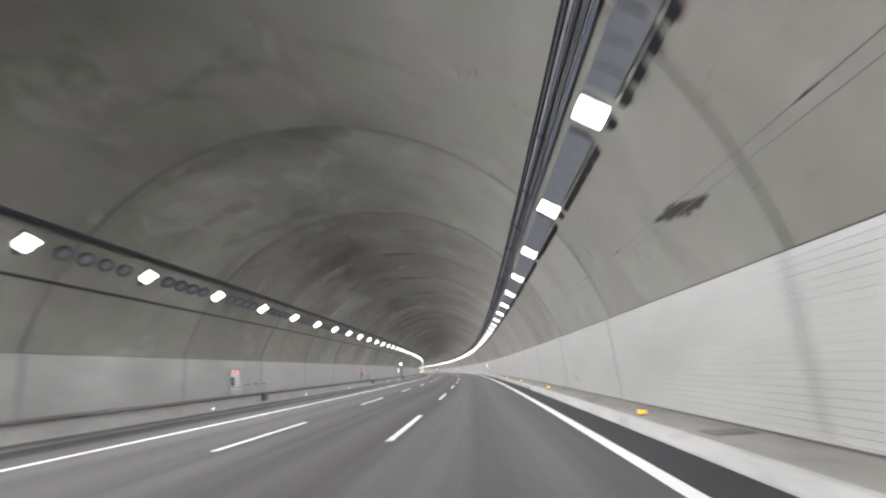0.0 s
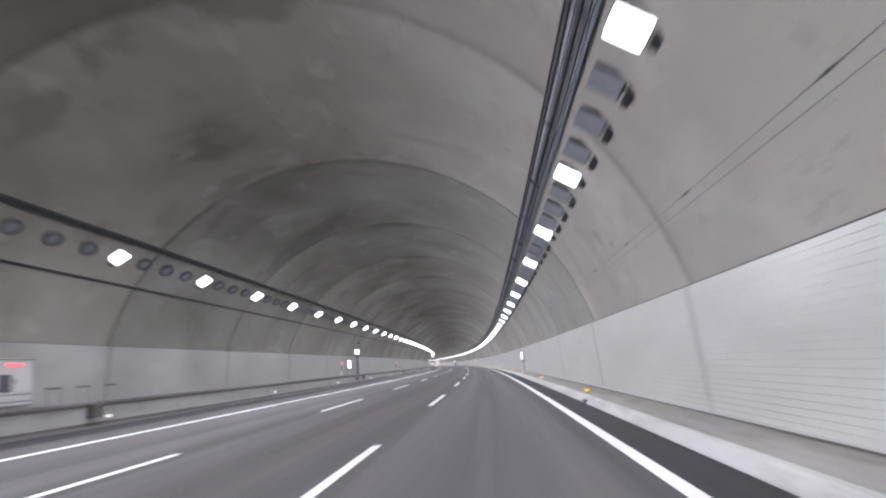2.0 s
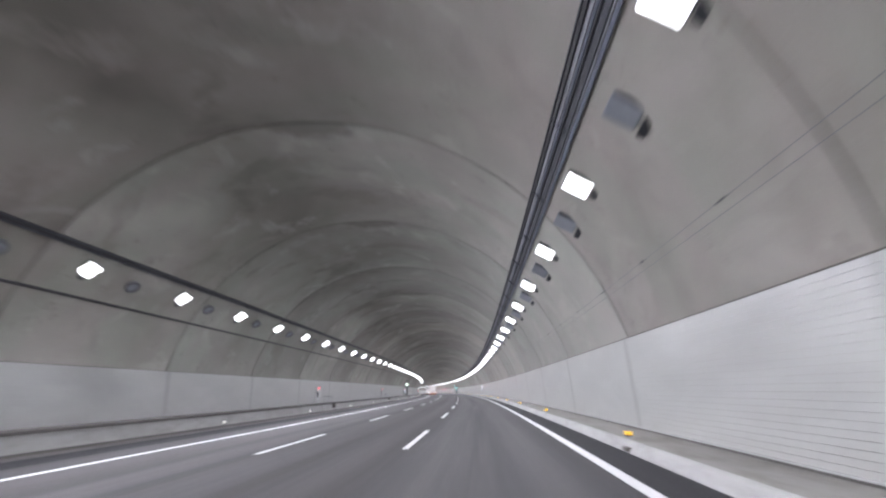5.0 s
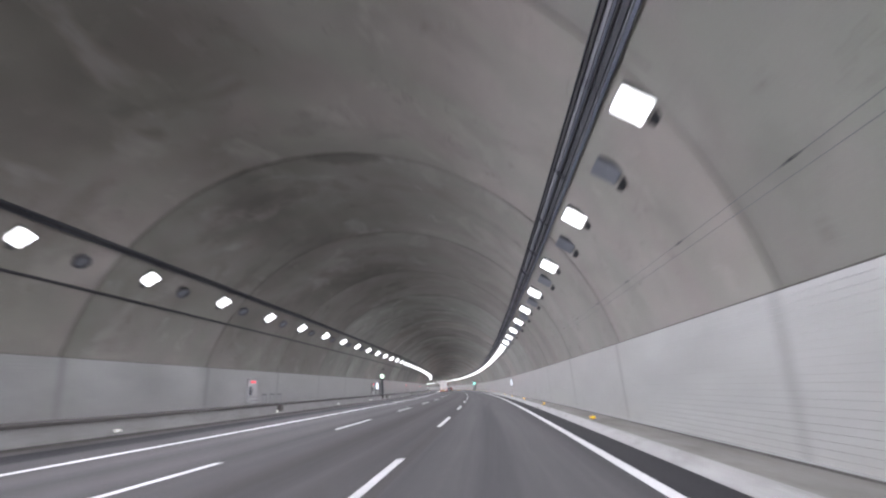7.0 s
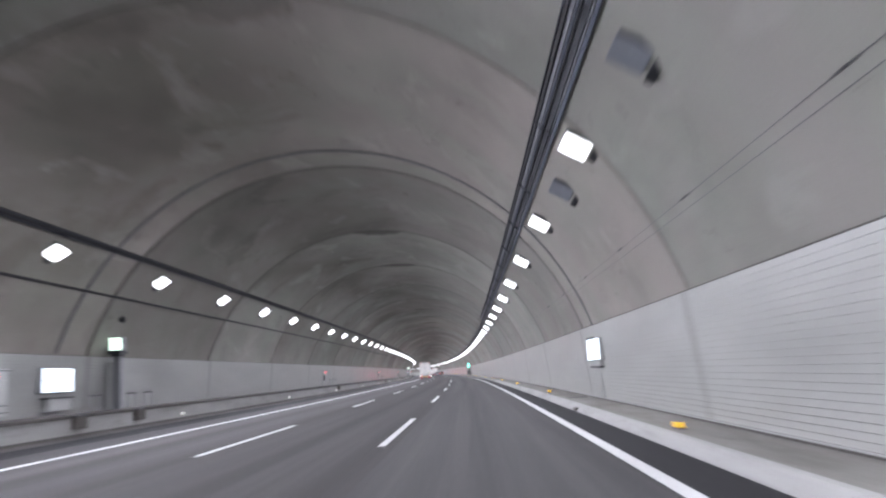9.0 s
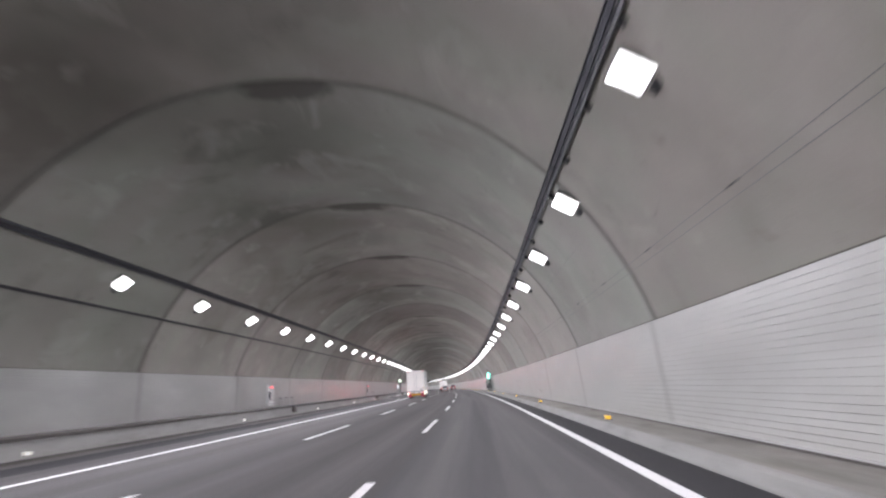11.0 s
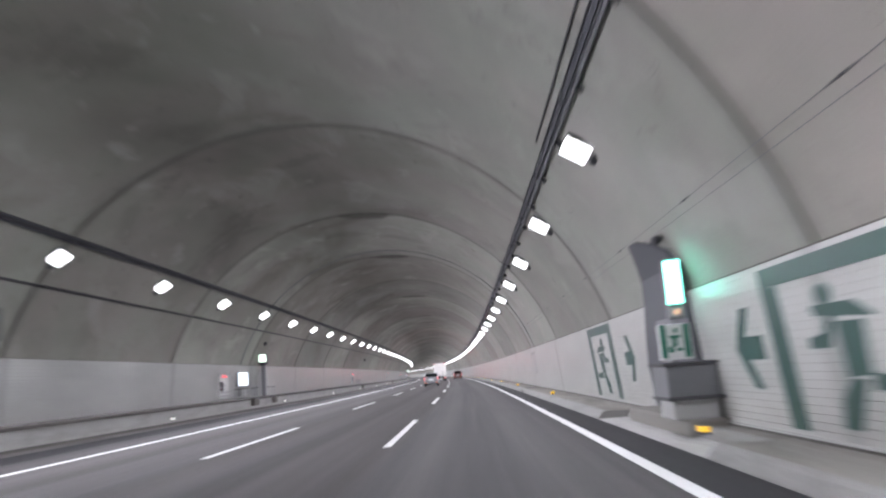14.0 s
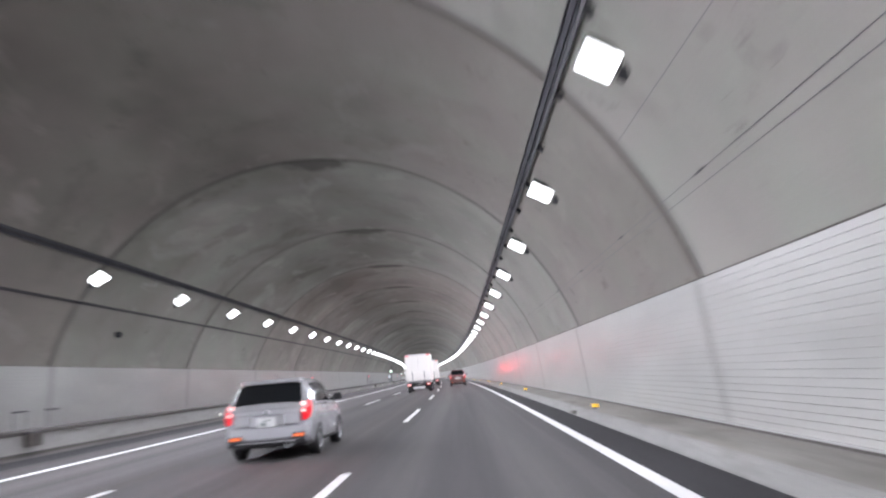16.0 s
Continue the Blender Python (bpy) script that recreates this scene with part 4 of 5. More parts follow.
def wheel(parent, x, y, r, w, side_sign):
    """side_sign: +1 where the outer face looks to the right."""
    m = Matrix.Translation((x, y, r)) @ pose(0, 0, 0, 0, 0, 0 if side_sign > 0 else 180)
    q = Mesh()
    q.lathe(m, [(r * 0.62, -w / 2), (r * 0.9, -w / 2), (r * 0.98, -w * 0.4), (r, -w * 0.25), (r, w * 0.25), (r * 0.98, w * 0.4), (r * 0.9, w / 2), (r * 0.66, w / 2), (r * 0.62, w * 0.4)], 28)
    tyre = part("wheel", q, M_TYRE, parent, smooth=True)
    q = Mesh()
    q.lathe(m, [(r * 0.655, w * 0.49), (r * 0.6, w * 0.42), (r * 0.55, w * 0.2), (r * 0.3, w * 0.28), (r * 0.24, w * 0.45), (r * 0.1, w * 0.47), (0.0, w * 0.47)], 28)
    rim = part("rim", q, M_RIM, tyre, "bright metal rim")
    q = Mesh()
    for k in range(10):
        t = 2 * math.pi * k / 10
        c = m @ Vector((w * 0.33, r * 0.42 * math.cos(t), r * 0.42 * math.sin(t)))
        d = (m.to_3x3() @ Vector((1, 0, 0))) * 0.02
        q.tube(c, c + d, r * 0.055, 8)
    tagged(part("rim_pattern", q, M_CHASSIS, tyre), "dark holes round the rim", kind="stuff")
    return tyre


def red_beam(parent, x, z, watts):
    """The light that a pair of tail lamps throws on the road and the panels behind a vehicle."""
    data = bpy.data.lights.new("tail_beam", "AREA")
    data.shape, data.size, data.size_y, data.energy, data.color = "RECTANGLE", 0.3, 0.12, watts, (1.0, 0.04, 0.05)
    for sx in (-x, x):
        beam = new("tail_beam", data)
        beam.parent = parent
        beam.matrix_basis = pose(sx, -0.16, z, -90)


class Shell:
    """A car body: cross-sections along its length, and patches of its skin."""

    def __init__(self, stations):
        self.st = stations          # y, floor z, belt z, top z, sill half width, belt half width, top half width

    def at(self, y):
        st = self.st
        if y <= st[0][0]:
            return st[0]
        for a, b in zip(st, st[1:]):
            if y <= b[0]:
                f = (y - a[0]) / (b[0] - a[0])
                return tuple(p + (q - p) * f for p, q in zip(a, b))
        return st[-1]

    def point(self, y, t):
        """t from 0 at the middle of the floor over the right side to 1 at the middle of the roof; negative to the left."""
        _, zf, zb, zt, wf, wb, wt = self.at(y)
        mid = zf + (zb - zf) * 0.45
        pts = [(0, (0, zf)), (0.16, (wf * 0.9, zf)), (0.2, (wf, zf + 0.06)), (0.34, (wb * 1.005, mid)), (0.46, (wb, zb - 0.05)), (0.5, (wb * 0.985, zb)),
               (0.6, (wb * 0.5 + wt * 0.5 + 0.015, (zb + zt) / 2)), (0.7, (wt + 0.01, zt - 0.07)), (0.76, (wt * 0.93, zt - 0.02)), (0.86, (wt * 0.6, zt)), (1.0, (0, zt + 0.012))]
        sgn, t = (1, t) if t >= 0 else (-1, -t)
        if t > 1:
            sgn, t = -sgn, 2 - t
        for (a, p), (b, q) in zip(pts, pts[1:]):
            if t <= b:
                f = (t - a) / (b - a)
                return Vector((sgn * (p[0] + (q[0] - p[0]) * f), y, p[1] + (q[1] - p[1]) * f))
        return Vector((0, y, zt))

    def lift(self, y, t, d):
        p = self.point(y, t)
        e = 0.01
        n = (self.point(y + e, t) - self.point(y - e, t)).cross(self.point(y, t + e) - self.point(y, t - e))
        if n.length < 1e-9:
            return p
        n.normalize()
        c = Vector((0, y, 0.9))
        if n.dot(p - c) < 0:
            n = -n
        return p + n * d

    def body(self):
        q = Mesh()
        ts = [0, 0.08, 0.16, 0.2, 0.27, 0.34, 0.4, 0.46, 0.5, 0.55, 0.6, 0.65, 0.7, 0.76, 0.81, 0.86, 0.93]
        ring = ts + [1.0] + [-t for t in reversed(ts[1:])]
        y0, y1 = self.st[0][0], self.st[-1][0]
        ys = sorted({round(y0 + (y1 - y0) * k / 46, 4) for k in range(47)} | {s[0] for s in self.st})
        rows = [[self.point(y, t) for t in ring] for y in ys]
        n = len(ring)
        q.grid(rows, closed=True)
        q.f.append(tuple(range(n)))
        q.f.append(tuple((len(rows) - 1) * n + k for k in reversed(range(n))))
        return q

    def patch(self, corners, d, n=8, mirror=False):
        """corners: (y, t) of near-low, far-low, far-high, near-high; lifted by d off the skin."""
        q = Mesh()
        a, b, c, e = corners

        def mixp(i, j):
            f, g = i / n, j / n
            y = (a[0] * (1 - f) + b[0] * f) * (1 - g) + (e[0] * (1 - f) + c[0] * f) * g
            t = (a[1] * (1 - f) + b[1] * f) * (1 - g) + (e[1] * (1 - f) + c[1] * f) * g
            return (y, -t if mirror else t)
        q.grid([[self.lift(*mixp(i, j), d) for j in range(n + 1)] for i in range(n + 1)])
        rim = [mixp(i, 0) for i in range(n)] + [mixp(n, j) for j in range(n)] + [mixp(n - i, n) for i in range(n)] + [mixp(0, n - j) for j in range(n)]
        for p, r in zip(rim, rim[1:] + rim[:1]):
            q.quad([self.lift(*p, d), self.lift(*r, d), self.lift(*r, -0.01), self.lift(*p, -0.01)])
        return q


def car(label, paint, w, h, length, belt, tall):
    """A five-door car; y = 0 at its tail, driving towards +y."""
    ob = thing("car", label, "car")
    hw = w / 2
    st = [(0.0, 0.38, belt - 0.14, belt - 0.06, hw * 0.84, hw * 0.88, hw * 0.78),
          (0.02, 0.36, belt - 0.1, belt - 0.01, hw * 0.88, hw * 0.915, hw * 0.82),
          (0.06, 0.34, belt - 0.06, belt + 0.03, hw * 0.915, hw * 0.945, hw * 0.83),
          (0.12, 0.31, belt - 0.02, belt + 0.1, hw * 0.95, hw * 0.97, hw * 0.82),
          (0.2 if tall else 0.24, 0.28, belt + 0.01, belt + (0.3 if tall else 0.24), hw * 0.96, hw * 0.985, hw * 0.79),
          (0.34 if tall else 0.42, 0.22, belt + 0.01, h - 0.1, hw * 0.965, hw, hw * 0.75),
          (0.46 if tall else 0.56, 0.21, belt, h - 0.03, hw * 0.97, hw, hw * 0.73),
          (length * 0.27, 0.2, belt, h - 0.005, hw * 0.98, hw, hw * 0.745),
          (length * 0.38, 0.19, belt - 0.01, h, hw * 0.98, hw, hw * 0.745),
          (length * 0.53, 0.19, belt - 0.03, h - 0.03, hw * 0.98, hw, hw * 0.73),
          (length * 0.63, 0.19, belt - 0.06, h - 0.2, hw * 0.98, hw * 0.99, hw * 0.74),
          (length * 0.75, 0.19, belt - 0.1, belt + 0.03, hw * 0.98, hw * 0.98, hw * 0.82),
          (length * 0.92, 0.2, 0.68, 0.86, hw * 0.95, hw * 0.95, hw * 0.78),
          (length * 0.98, 0.24, 0.55, 0.66, hw * 0.82, hw * 0.84, hw * 0.7),
          (length, 0.3, 0.5, 0.58, hw * 0.7, hw * 0.72, hw * 0.6)]
    sh = Shell(st)
    part("body", sh.body(), paint, ob, smooth=True)
    g0, g1 = (0.14, 0.36) if tall else (0.13, 0.43)
    part("rear_window", sh.patch([(g0 - 0.03, 0.735), (g0 - 0.03, 1.265), (g1, 1.25), (g1, 0.75)], 0.012, 14), M_GLASS, ob, "dark tinted rear window", True)
    wl = length * 0.66
    part("windscreen", sh.patch([(wl - 0.28, 0.8), (wl - 0.28, 1.2), (wl + 0.12, 1.2), (wl + 0.12, 0.8)], 0.02, 10), M_GLASS, ob, smooth=True)
    for mir in (False, True):
        for y0, y1 in ((0.62 if tall else 0.8, length * 0.27), (length * 0.285, length * 0.43), (length * 0.445, length * 0.6)):
            part("side_window", sh.patch([(y0, 0.515), (y1, 0.515), (y1 - 0.06, 0.68), (y0 + 0.06, 0.68)], 0.014, 6, mir), M_GLASS, ob, "dark side window", True)
        # lamp cluster wraps round the corner
        part("tail_lamp", sh.patch([(0.015, 0.4), (0.2, 0.43), (0.3, 0.56), (0.1, 0.62)], 0.014, 8, mir), M_TAIL, ob, "glowing red tail lamp", True)
        part("side_sill", sh.patch([(length * 0.29, 0.185), (length * 0.71, 0.185), (length * 0.71, 0.225), (length * 0.29, 0.225)], 0.004, 4, mir), M_BLACKTRIM, ob, "dark sill strip")
        part("window_line", sh.patch([(length * 0.17, 0.5), (length * 0.62, 0.5), (length * 0.62, 0.511), (length * 0.17, 0.511)], 0.012, 6, mir), M_RIM, ob, "bright window line")
        part("door_gap", sh.patch([(length * 0.437, 0.2), (length * 0.441, 0.2), (length * 0.441, 0.68), (length * 0.437, 0.68)], 0.002, 4, mir), M_BLACKTRIM, ob)
        part("door_handle", sh.patch([(length * 0.3, 0.445), (length * 0.345, 0.445), (length * 0.345, 0.46), (length * 0.3, 0.46)], 0.02, 2, mir), M_RIM, ob)
        part("arch", sh.patch([(length * 0.13, 0.17), (length * 0.29, 0.17), (length * 0.265, 0.31), (length * 0.155, 0.31)], 0.003, 6, mir), M_BLACKTRIM, ob, "dark wheel arch")
        part("arch", sh.patch([(length * 0.71, 0.17), (length * 0.87, 0.17), (length * 0.845, 0.31), (length * 0.735, 0.31)], 0.003, 6, mir), M_BLACKTRIM, ob, "dark wheel arch")
    for sx in (1, -1):
        # rear faces
        x0, x1 = sorted((sx * hw * 0.79, sx * hw * 0.93))
        lamp = bar("rear_lamp", M_TAIL, ob, x0, x1, -0.02, 0.2, belt - 0.28, belt - 0.04, 0.03, "glowing red rear lamp")
        bar("rear_lamp_core", M_TAILWHITE, lamp, *sorted((sx * hw * 0.81, sx * hw * 0.9)), -0.028, 0.05, belt - 0.13, belt - 0.07, 0.012, "pale glowing lamp core")
        bar("rear_lamp_core", M_TAILWHITE, lamp, *sorted((sx * hw * 0.78, sx * hw * 0.87)), 0.05, 0.14, belt + 0.0, belt + 0.07, 0.015, "pale glowing lamp core")
        well = bar("reflector_recess", M_BLACKTRIM, ob, *sorted((sx * hw * 0.56, sx * hw * 0.88)), -0.058, 0.05, 0.4, 0.51, 0.02, "dark recess in the bumper")
        bar("reflector", M_REFLECTORGLOW, well, *sorted((sx * hw * 0.6, sx * hw * 0.84)), -0.068, 0.0, 0.425, 0.48, 0.01, "glowing orange red reflector")
        q = Mesh()
        y = length * 0.6
        q.box(*sorted((sx * (hw + 0.02), sx * (hw + 0.22))), y, y + 0.12, belt + 0.0, belt + 0.15, 0.03)
        q.tube((sx * hw * 0.93, y + 0.08, belt + 0.02), (sx * (hw + 0.06), y + 0.06, belt + 0.05), 0.025, 8)
        part("door_mirror", q, M_BLACKTRIM, ob)
        for yy in (length * 0.21, length * 0.79):
            wheel(ob, sx * (hw - 0.095), yy, 0.33 if not tall else 0.34, 0.2, sx)
    q = Mesh()
    q.box(-hw * 0.95, hw * 0.95, -0.05, 0.3, 0.36, belt - 0.31, 0.07)
    bumper = part("bumper", q, paint, ob)
    bar("bumper_insert", M_BLACKTRIM, bumper, -hw * 0.9, hw * 0.9, -0.055, 0.15, 0.29, 0.385, 0.03, "dark lower bumper insert")
    bar("tailgate_gap", M_BLACKTRIM, bumper, -hw * 0.72, hw * 0.72, -0.052, 0.1, belt - 0.345, belt - 0.335)
    q = Mesh()
    q.tube((0.0, 0.1, belt + 0.1), (0.34, 0.16, belt + 0.13), 0.009, 6)
    part("rear_wiper", q, M_BLACKTRIM, ob)
    tailgate = bar("tailgate", paint, ob, -hw * 0.755, hw * 0.755, -0.024, 0.1, belt - 0.33, belt - 0.04, 0.03)
    bar("tailgate_lip", paint, tailgate, -hw * 0.7, hw * 0.7, -0.045, 0.08, belt - 0.13, belt - 0.1, 0.012)
    bar("chrome_strip", M_RIM, bumper, -hw * 0.66, hw * 0.66, -0.075, -0.05, 0.35, 0.37)
    bar("plate_recess", M_RIM, ob, -0.33, 0.33, -0.04, 0.1, belt - 0.36, belt - 0.15, 0.02, "bright moulded plate recess")
    plate = bar("licence_plate", M_PLATE, ob, -0.18, 0.18, -0.066, -0.03, belt - 0.36, belt - 0.18, 0.005, "white licence plate")
    bar("plate_bar", M_PLATEMARK, plate, -0.12, 0.12, -0.066, -0.06, belt - 0.34, belt - 0.27)
    bar("plate_bar", M_PLATEMARK, plate, -0.09, 0.09, -0.066, -0.06, belt - 0.25, belt - 0.22)
    q = Mesh()
    q.lathe(Matrix.Translation((0, 0.05, belt - 0.09)) @ pose(0, 0, 0, 0, 0, -90), [(0.055, -0.02), (0.055, 0.08), (0.03, 0.085), (0.0, 0.085)], 16)
    part("badge", q, M_RIM, ob)
    bar("tailgate_strip", M_RIM, ob, -0.36, 0.36, -0.02, 0.06, belt - 0.165, belt - 0.135, 0.008)
    q = Mesh()
    q.tube((hw * 0.5, -0.15, 0.3), (hw * 0.5, 0.2, 0.3), 0.065, 14, caps=False)
    q.tube((hw * 0.5, -0.04, 0.3), (hw * 0.5, 0.0, 0.3), 0.065, 14)
    part("exhaust", q, M_RIM, ob, "chrome exhaust tip")
    q = Mesh()
    ys = (0.3, 0.52) if tall else (0.33, 0.72)
    q.box(-hw * 0.7, hw * 0.7, ys[0], ys[1], h - 0.085, h - 0.004, 0.03)
    part("spoiler", q, paint, ob)
    red_beam(ob, hw * 0.82, belt - 0.1, 30.0 if tall else 5.0)
    q = Mesh()
    q.tube((0, ys[1] + 0.3, h - 0.01), (0, ys[1] + 0.18, h + 0.09), 0.008, 6, 0.004)
    part("aerial", q, M_BLACKTRIM, ob)
    return ob


def truck_body(ob, w, z0, z1, length, hinge_rows, rods=True):
    """A box body with two rear doors; y = 0 at its tail."""
    hw = w / 2
    for name, x0, x1 in (("rear_door", -hw + 0.07, -0.004), ("rear_door", 0.004, hw - 0.07)):
        door = bar(name, M_TRUCKWHITE, ob, x0, x1, 0.0, 0.06, z0 + 0.05, z1 - 0.13, 0.012, "white rear door")
        sx = -1 if x0 < -0.5 else 1
        if not rods:
            continue
        bar("lock_rod", M_STEEL, door, sx * 0.17 - 0.016, sx * 0.17 + 0.016, -0.035, -0.004, z0 + 0.02, z1 - 0.16, 0.006)
        bar("lock_handle", M_STEEL, door, *sorted((sx * 0.14, sx * 0.48)), -0.05, -0.02, z0 + 0.42, z0 + 0.46, 0.008)
        for f in hinge_rows:
            z = z0 + (z1 - z0) * f
            bar("hinge", M_STEEL, door, *sorted((sx * (hw - 0.3), sx * (hw - 0.06))), -0.03, 0.0, z - 0.035, z + 0.035, 0.008)
    for sx in (-1, 1):
        bar("corner_post", M_TRUCKWHITE, ob, *sorted((sx * (hw - 0.07), sx * hw)), -0.01, 0.1, z0, z1, 0.015)
    bar("door_header", M_TRUCKWHITE, ob, -hw, hw, -0.015, 0.1, z1 - 0.12, z1, 0.012)
    bar("door_sill", M_STEEL, ob, -hw, hw, -0.02, 0.12, z0 - 0.12, z0 + 0.04, 0.015)
    bar("roof", M_TRUCKWHITE, ob, -hw, hw, 0.1, length, z1 - 0.05, z1, 0.01)
    bar("front_wall", M_TRUCKWHITE, ob, -hw, hw, length - 0.06, length, z0, z1 - 0.05, 0.01)
    bar("load_floor", M_CHASSIS, ob, -hw + 0.02, hw - 0.02, 0.12, length - 0.06, z0 - 0.1, z0, 0)
    bar("inner_wall", M_CHASSIS, ob, -hw + 0.1, hw - 0.1, 0.2, length - 0.1, z0, z1 - 0.06, 0)


def corrugated(x, sx, y0, y1, z0, z1, pitch):
    """A side sheet with horizontal ribs."""
    q = Mesh()
    n = int((z1 - z0) / pitch)
    prof = []
    for k in range(n * 8 + 1):
        z = z0 + k * pitch / 8
        prof.append((x + sx * 0.006 * (1 - math.cos(2 * math.pi * k / 8)), z))
    prof.append((x, z1))
    q.grid([[Vector((u, y, z)) for u, z in prof] for y in (y0, y1)])
    return q


def tail_cluster(ob, sx, hw, z, w=0.42):
    case = bar("tail_lamp", M_TAIL, ob, *sorted((sx * (hw - 0.08 - w), sx * (hw - 0.08))), -0.06, 0.02, z - 0.075, z + 0.075, 0.015, "glowing red tail lamp")
    bar("tail_lamp_core", M_TAILWHITE, case, *sorted((sx * (hw - 0.03 - w), sx * (hw - 0.13))), -0.068, -0.05, z - 0.045, z + 0.05, 0.006, "pale glowing lamp core")
    return case


def wing_truck():
    """A twelve-metre truck with a wing-opening aluminium body and four axles."""
    ob = thing("wing_truck", "white twelve-metre truck with a ribbed aluminium wing body", "truck")
    hw, z0, z1, ln = 1.25, 0.98, 3.84, 9.6
    truck_body(ob, 2.5, z0, z1, ln, (0.13, 0.4, 0.64, 0.88))
    for sx in (-1, 1):
        part("wing_panel", corrugated(sx * (hw - 0.02), sx, 0.1, ln - 0.05, 1.98, 3.74, 0.045), M_ALUMINIUM, ob, "ribbed aluminium wing panel", True)
        bar("wing_rail", M_GATE, ob, *sorted((sx * (hw - 0.05), sx * (hw + 0.005))), 0.1, ln - 0.05, 3.74, 3.83, 0.012)
        bar("wing_skirt", M_GATE, ob, *sorted((sx * (hw - 0.05), sx * (hw + 0.002))), 0.1, ln - 0.05, 1.85, 1.975, 0.008)
        for y0, y1 in ((0.1, 5.74), (5.86, ln - 0.05)):
            bar("drop_gate", M_GATE, ob, *sorted((sx * (hw - 0.05), sx * hw)), y0, y1, 0.94, 1.835, 0.01, "plain aluminium drop gate")
        bar("gate_post", M_STEEL, ob, *sorted((sx * (hw - 0.05), sx * (hw + 0.012))), 5.75, 5.85, 0.94, 1.84, 0.01)
        for y0, y1 in ((0.35, 2.1), (4.7, 6.5)):
            for z in (0.42, 0.68):
                bar("side_guard", M_GATE, ob, *sorted((sx * (hw - 0.08), sx * (hw - 0.03))), y0, y1, z, z + 0.1, 0.015)
        for y in (1.15, 2.28, 5.0, 5.75, 6.2):
            bar("side_lamp", M_SIDELIGHT, ob, *sorted((sx * (hw - 0.12), sx * (hw - 0.02))), y, y + 0.22, 0.8, 0.91, 0.02, "glowing warm white side lamp")
        bar("tool_box", M_GATE, ob, *sorted((sx * (hw - 0.5), sx * (hw - 0.03))), 6.6, 7.35, 0.36, 0.88, 0.03)
        for y in (2.85, 4.0, 8.2, 9.95):
            wheel(ob, sx * (hw - 0.2), y, 0.43, 0.3, sx)
        tail_cluster(ob, sx, hw, 0.79)
        bar("top_lamp", M_TAIL, ob, *sorted((sx * (hw - 0.36), sx * (hw - 0.06))), -0.03, 0.02, z1 - 0.08, z1 - 0.02, 0.008, "glowing red roof marker")
        bar("mudflap", M_FLAP, ob, *sorted((sx * (hw - 0.62), sx * (hw - 0.06))), 0.28, 0.3, 0.2, 0.66, 0.004, "red rubber mudflap")
        bar("bumper_post", M_BLACKTRIM, ob, *sorted((sx * 0.36, sx * 0.44)), -0.1, 0.0, 0.55, 0.95, 0.01)
        bar("rear_marker", M_SIDELIGHT, ob, *sorted((sx * (hw - 0.1), sx * (hw - 0.02))), -0.05, 0.02, 0.58, 0.7, 0.015, "glowing pale marker lamp")
        # cab
        bar("front_fender", M_DARK, ob, *sorted((sx * 0.7, sx * 1.21)), 9.45, 10.55, 0.86, 1.0, 0.05)
        bar("cab_step", M_DARK, ob, *sorted((sx * 0.8, sx * 1.2)), 8.75, 9.4, 0.35, 0.95, 0.05)
        bar("cab_window", M_GLASS, ob, *sorted((sx * 1.1, sx * 1.247)), 10.35, 11.2, 1.95, 2.6, 0.04, "dark side window")
        q = Mesh()
        q.tube((sx * 1.2, 11.5, 2.65), (sx * 1.42, 11.62, 2.6), 0.02, 8)
        q.tube((sx * 1.42, 11.62, 2.65), (sx * 1.42, 11.62, 1.95), 0.016, 8)
        arm = part("mirror_arm", q, M_DARK, ob)
        bar("mirror_head", M_DARK, arm, *sorted((sx * 1.33, sx * 1.53)), 11.58, 11.7, 2.15, 2.58, 0.03)
        bar("turn_lamp", M_TAIL, ob, *sorted((sx * 1.2, sx * 1.25)), 11.35, 11.5, 1.3, 1.4, 0.01, "glowing red side lamp")
    q = Mesh()
    q.box(-1.22, 1.22, 9.7, 11.78, 0.95, 2.78, 0.1)
    part("cab", q, M_TRUCKWHITE, ob)
    q = Mesh()
    rows = []
    for y, z in ((9.75, 3.72), (10.1, 3.72), (10.8, 3.45), (11.4, 2.98), (11.6, 2.76)):
        rows.append([Vector((x, y, zz)) for x, zz in ((-1.18, 2.7), (-1.14, z - 0.12), (-1.0, z), (1.0, z), (1.14, z - 0.12), (1.18, 2.7))])
    q.grid(rows)
    q.quad(rows[0])
    part("roof_deflector", q, M_TRUCKWHITE, ob)
    bar("front_bumper", M_RIM, ob, -1.22, 1.22, 11.5, 11.95, 0.35, 0.95, 0.06, "bright front bumper")
    bar("windscreen", M_GLASS, ob, -1.1, 1.1, 11.72, 11.8, 1.85, 2.65, 0.03)
    for x in (-0.42, 0.42):
        bar("chassis_beam", M_CHASSIS, ob, x - 0.06, x + 0.06, 0.1, 11.4, 0.6, 0.88, 0)
    for y in (2.85, 4.0, 8.2, 9.95):
        q = Mesh()
        q.tube((-0.95, y, 0.43), (0.95, y, 0.43), 0.08, 10)
        part("axle", q, M_CHASSIS, ob)
    board = bar("warning_board", M_YELLOW, ob, -0.62, 0.62, -0.14, -0.1, 0.44, 0.62, 0.008, "yellow reflective board with orange slashes")
    for k in range(6):
        x = -0.56 + 0.2 * k
        lean = 0.1 if x < -0.1 else -0.1
        q = Mesh()
        q.quad([Vector((a, -0.144, z)) for a, z in ((x, 0.452), (x + 0.08, 0.452), (x + 0.08 + lean, 0.608), (x + lean, 0.608))])
        part("slash", q, M_ORANGERED, board)
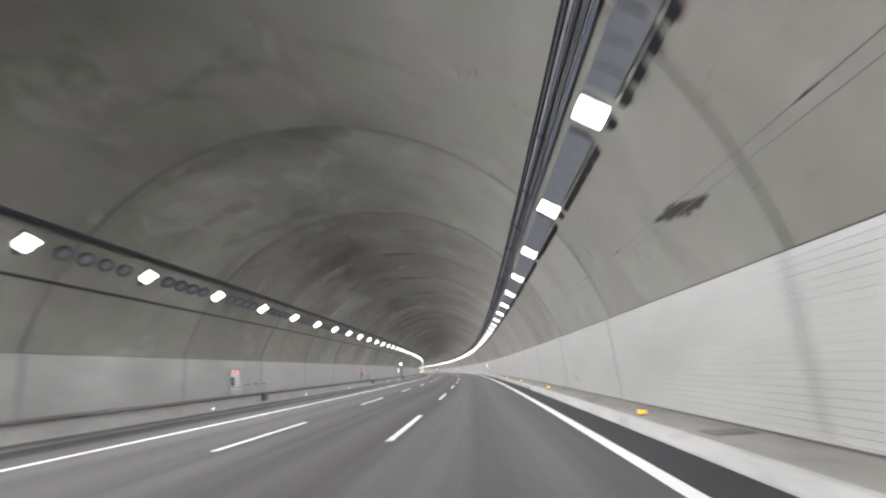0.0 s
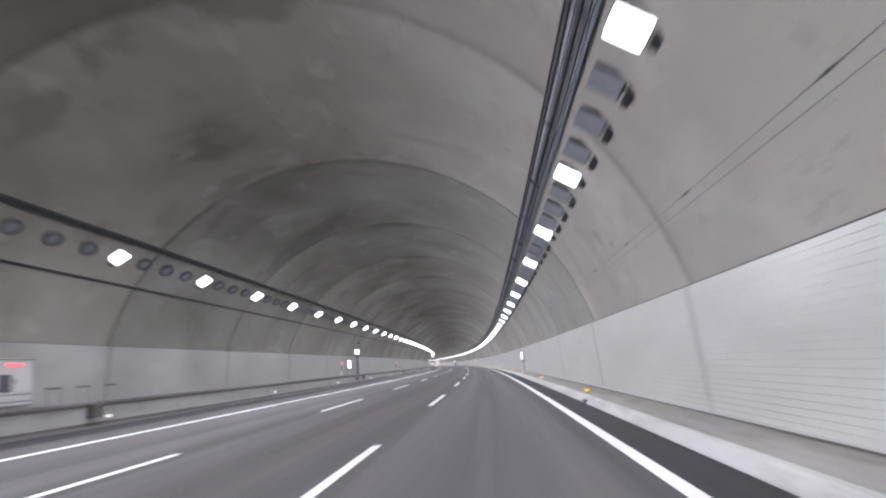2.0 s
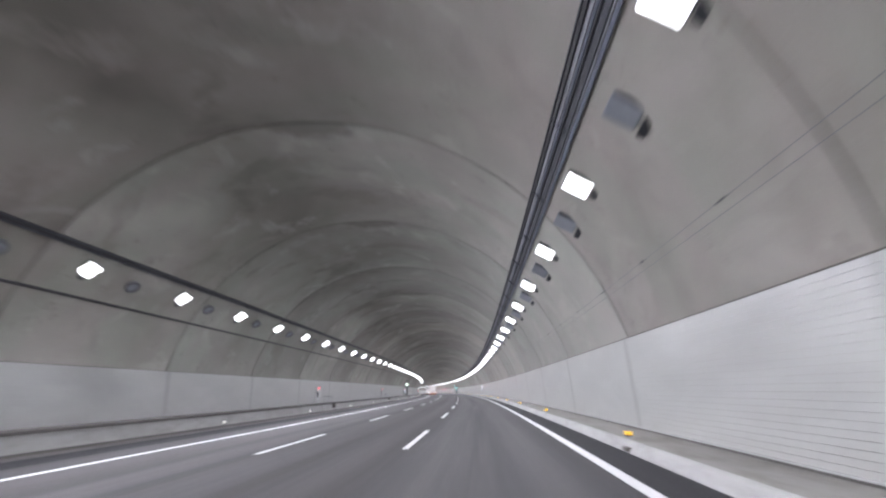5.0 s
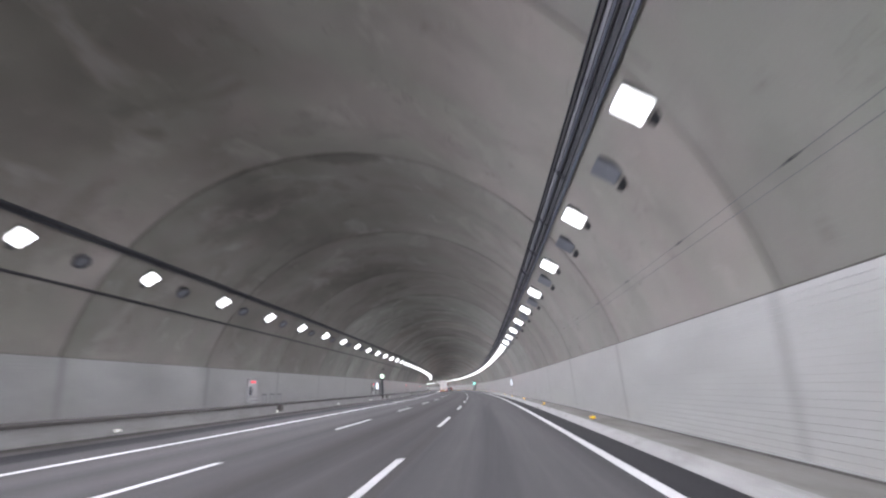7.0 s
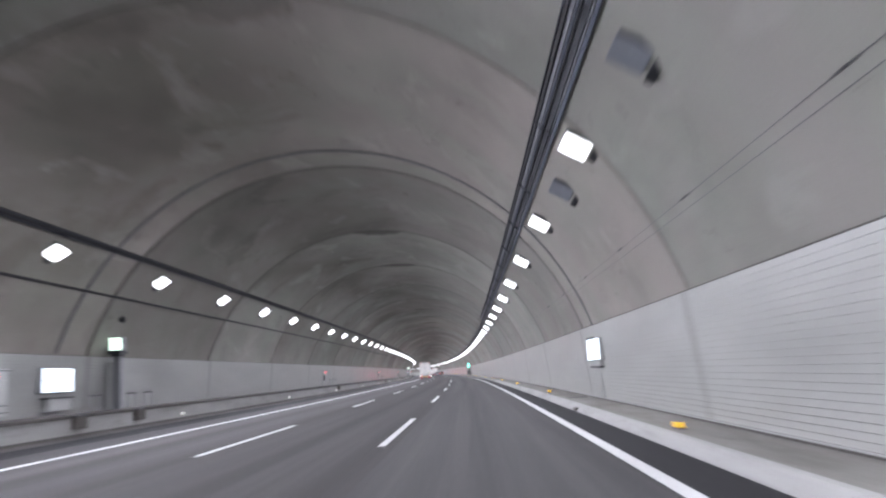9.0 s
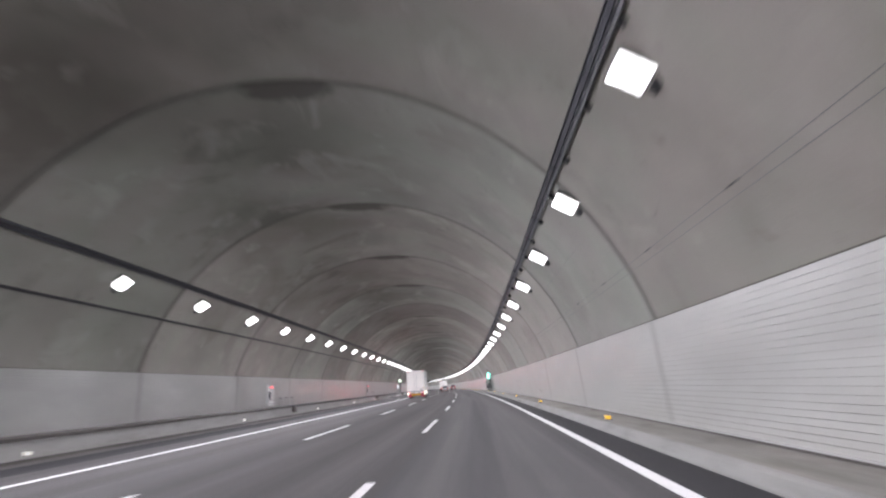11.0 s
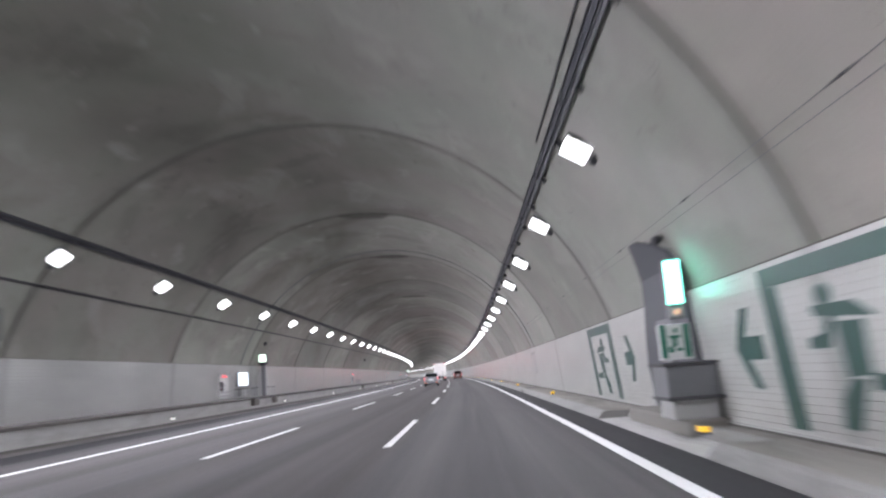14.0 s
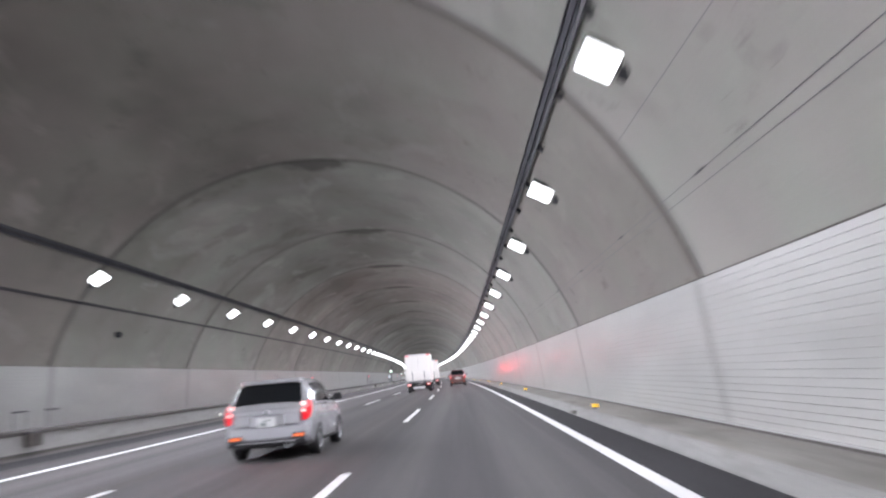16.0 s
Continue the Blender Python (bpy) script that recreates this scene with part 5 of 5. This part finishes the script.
    bar("rear_apron", M_TRUCKWHITE, ob, -1.22, 1.22, -0.005, 0.03, 0.66, 0.88, 0.008, "white panel behind the tail lamps")
    bar("rear_bumper", M_CHASSIS, ob, -1.0, 1.0, -0.08, 0.0, 0.62, 0.7, 0.01)
    red_beam(ob, 1.0, 0.79, 30.0)
    bar("number_plate", M_PLATE, ob, -0.95, -0.73, -0.03, 0.0, 0.66, 0.78, 0.005)
    bar("company_mark", M_PLATEMARK, ob, -0.93, -0.72, -0.006, 0.0, 3.48, 3.54)
    bar("sticker", M_YELLOW, ob, 0.98, 1.08, -0.006, 0.0, 1.4, 1.5, 0, "yellow round sticker")
    bar("sticker", M_PLATEMARK, ob, 0.6, 0.86, -0.006, 0.0, 1.12, 1.3, 0, "grey printed sticker")
    return ob


def box_truck():
    ob = thing("box_truck", "white box truck with a folded tail lift", "truck", group="box trucks ahead")
    hw, z0, z1, ln = 1.1, 0.95, 3.28, 6.2
    truck_body(ob, 2.2, z0, z1, ln, (), False)
    for sx in (-1, 1):
        bar("side_panel", M_TRUCKWHITE, ob, *sorted((sx * (hw - 0.06), sx * hw)), 0.1, ln - 0.06, z0 - 0.02, z1 - 0.05, 0.012)
        tail_cluster(ob, sx, hw, 0.68, 0.34)
        bar("top_lamp", M_TAIL, ob, *sorted((sx * (hw - 0.3), sx * (hw - 0.04))), -0.04, 0.02, z1 - 0.14, z1 - 0.03, 0.008, "glowing red roof marker")
        bar("lift_arm", M_CHASSIS, ob, *sorted((sx * 0.5, sx * 0.55)), -0.14, -0.04, 0.5, 1.8, 0.01)
        bar("mudflap", M_BLACKTRIM, ob, *sorted((sx * 0.55, sx * 1.05)), 1.0, 1.02, 0.2, 0.8, 0.004)
        for y in (1.6, 6.9):
            wheel(ob, sx * (hw - 0.16), y, 0.4, 0.28, sx)
        bar("cab_window", M_GLASS, ob, *sorted((sx * 0.95, sx * 1.055)), 6.9, 7.6, 1.6, 2.15, 0.03, "dark side window")
    bar("lift_platform", M_TRUCKWHITE, ob, -0.95, 0.95, -0.1, -0.03, 1.0, 1.7, 0.015)
    bar("lift_bumper", M_CHASSIS, ob, -0.75, 0.75, -0.12, -0.02, 0.45, 0.62, 0.015)
    q = Mesh()
    q.box(-1.04, 1.04, 6.35, 7.95, 0.75, 2.3, 0.1)
    part("cab", q, M_TRUCKWHITE, ob)
    for x in (-0.4, 0.4):
        bar("chassis_beam", M_CHASSIS, ob, x - 0.05, x + 0.05, 0.1, 7.4, 0.6, 0.86, 0)
    red_beam(ob, 0.85, 0.68, 10.0)
    bar("number_plate", M_PLATE, ob, -0.5, 0.5, -0.13, -0.12, 0.34, 0.5)
    return ob


wing_truck().matrix_basis = arc(497.8, -7.52, 0.0)
box = box_truck()
box.matrix_basis = arc(637.0, -3.45, 0.0)
copy_thing(box, arc(668.0, -3.2, 0.0))
car("silver grey hatchback with lit red tail lamps", M_SILVER, 1.7, 1.54, 4.1, 1.0, False).matrix_basis = arc(586.6, -3.85, 0.0)
car("copper red tall wagon with lit tail lamps", M_BROWN, 1.7, 1.72, 4.0, 1.08, True).matrix_basis = arc(652.0, 0.1, 0.0)
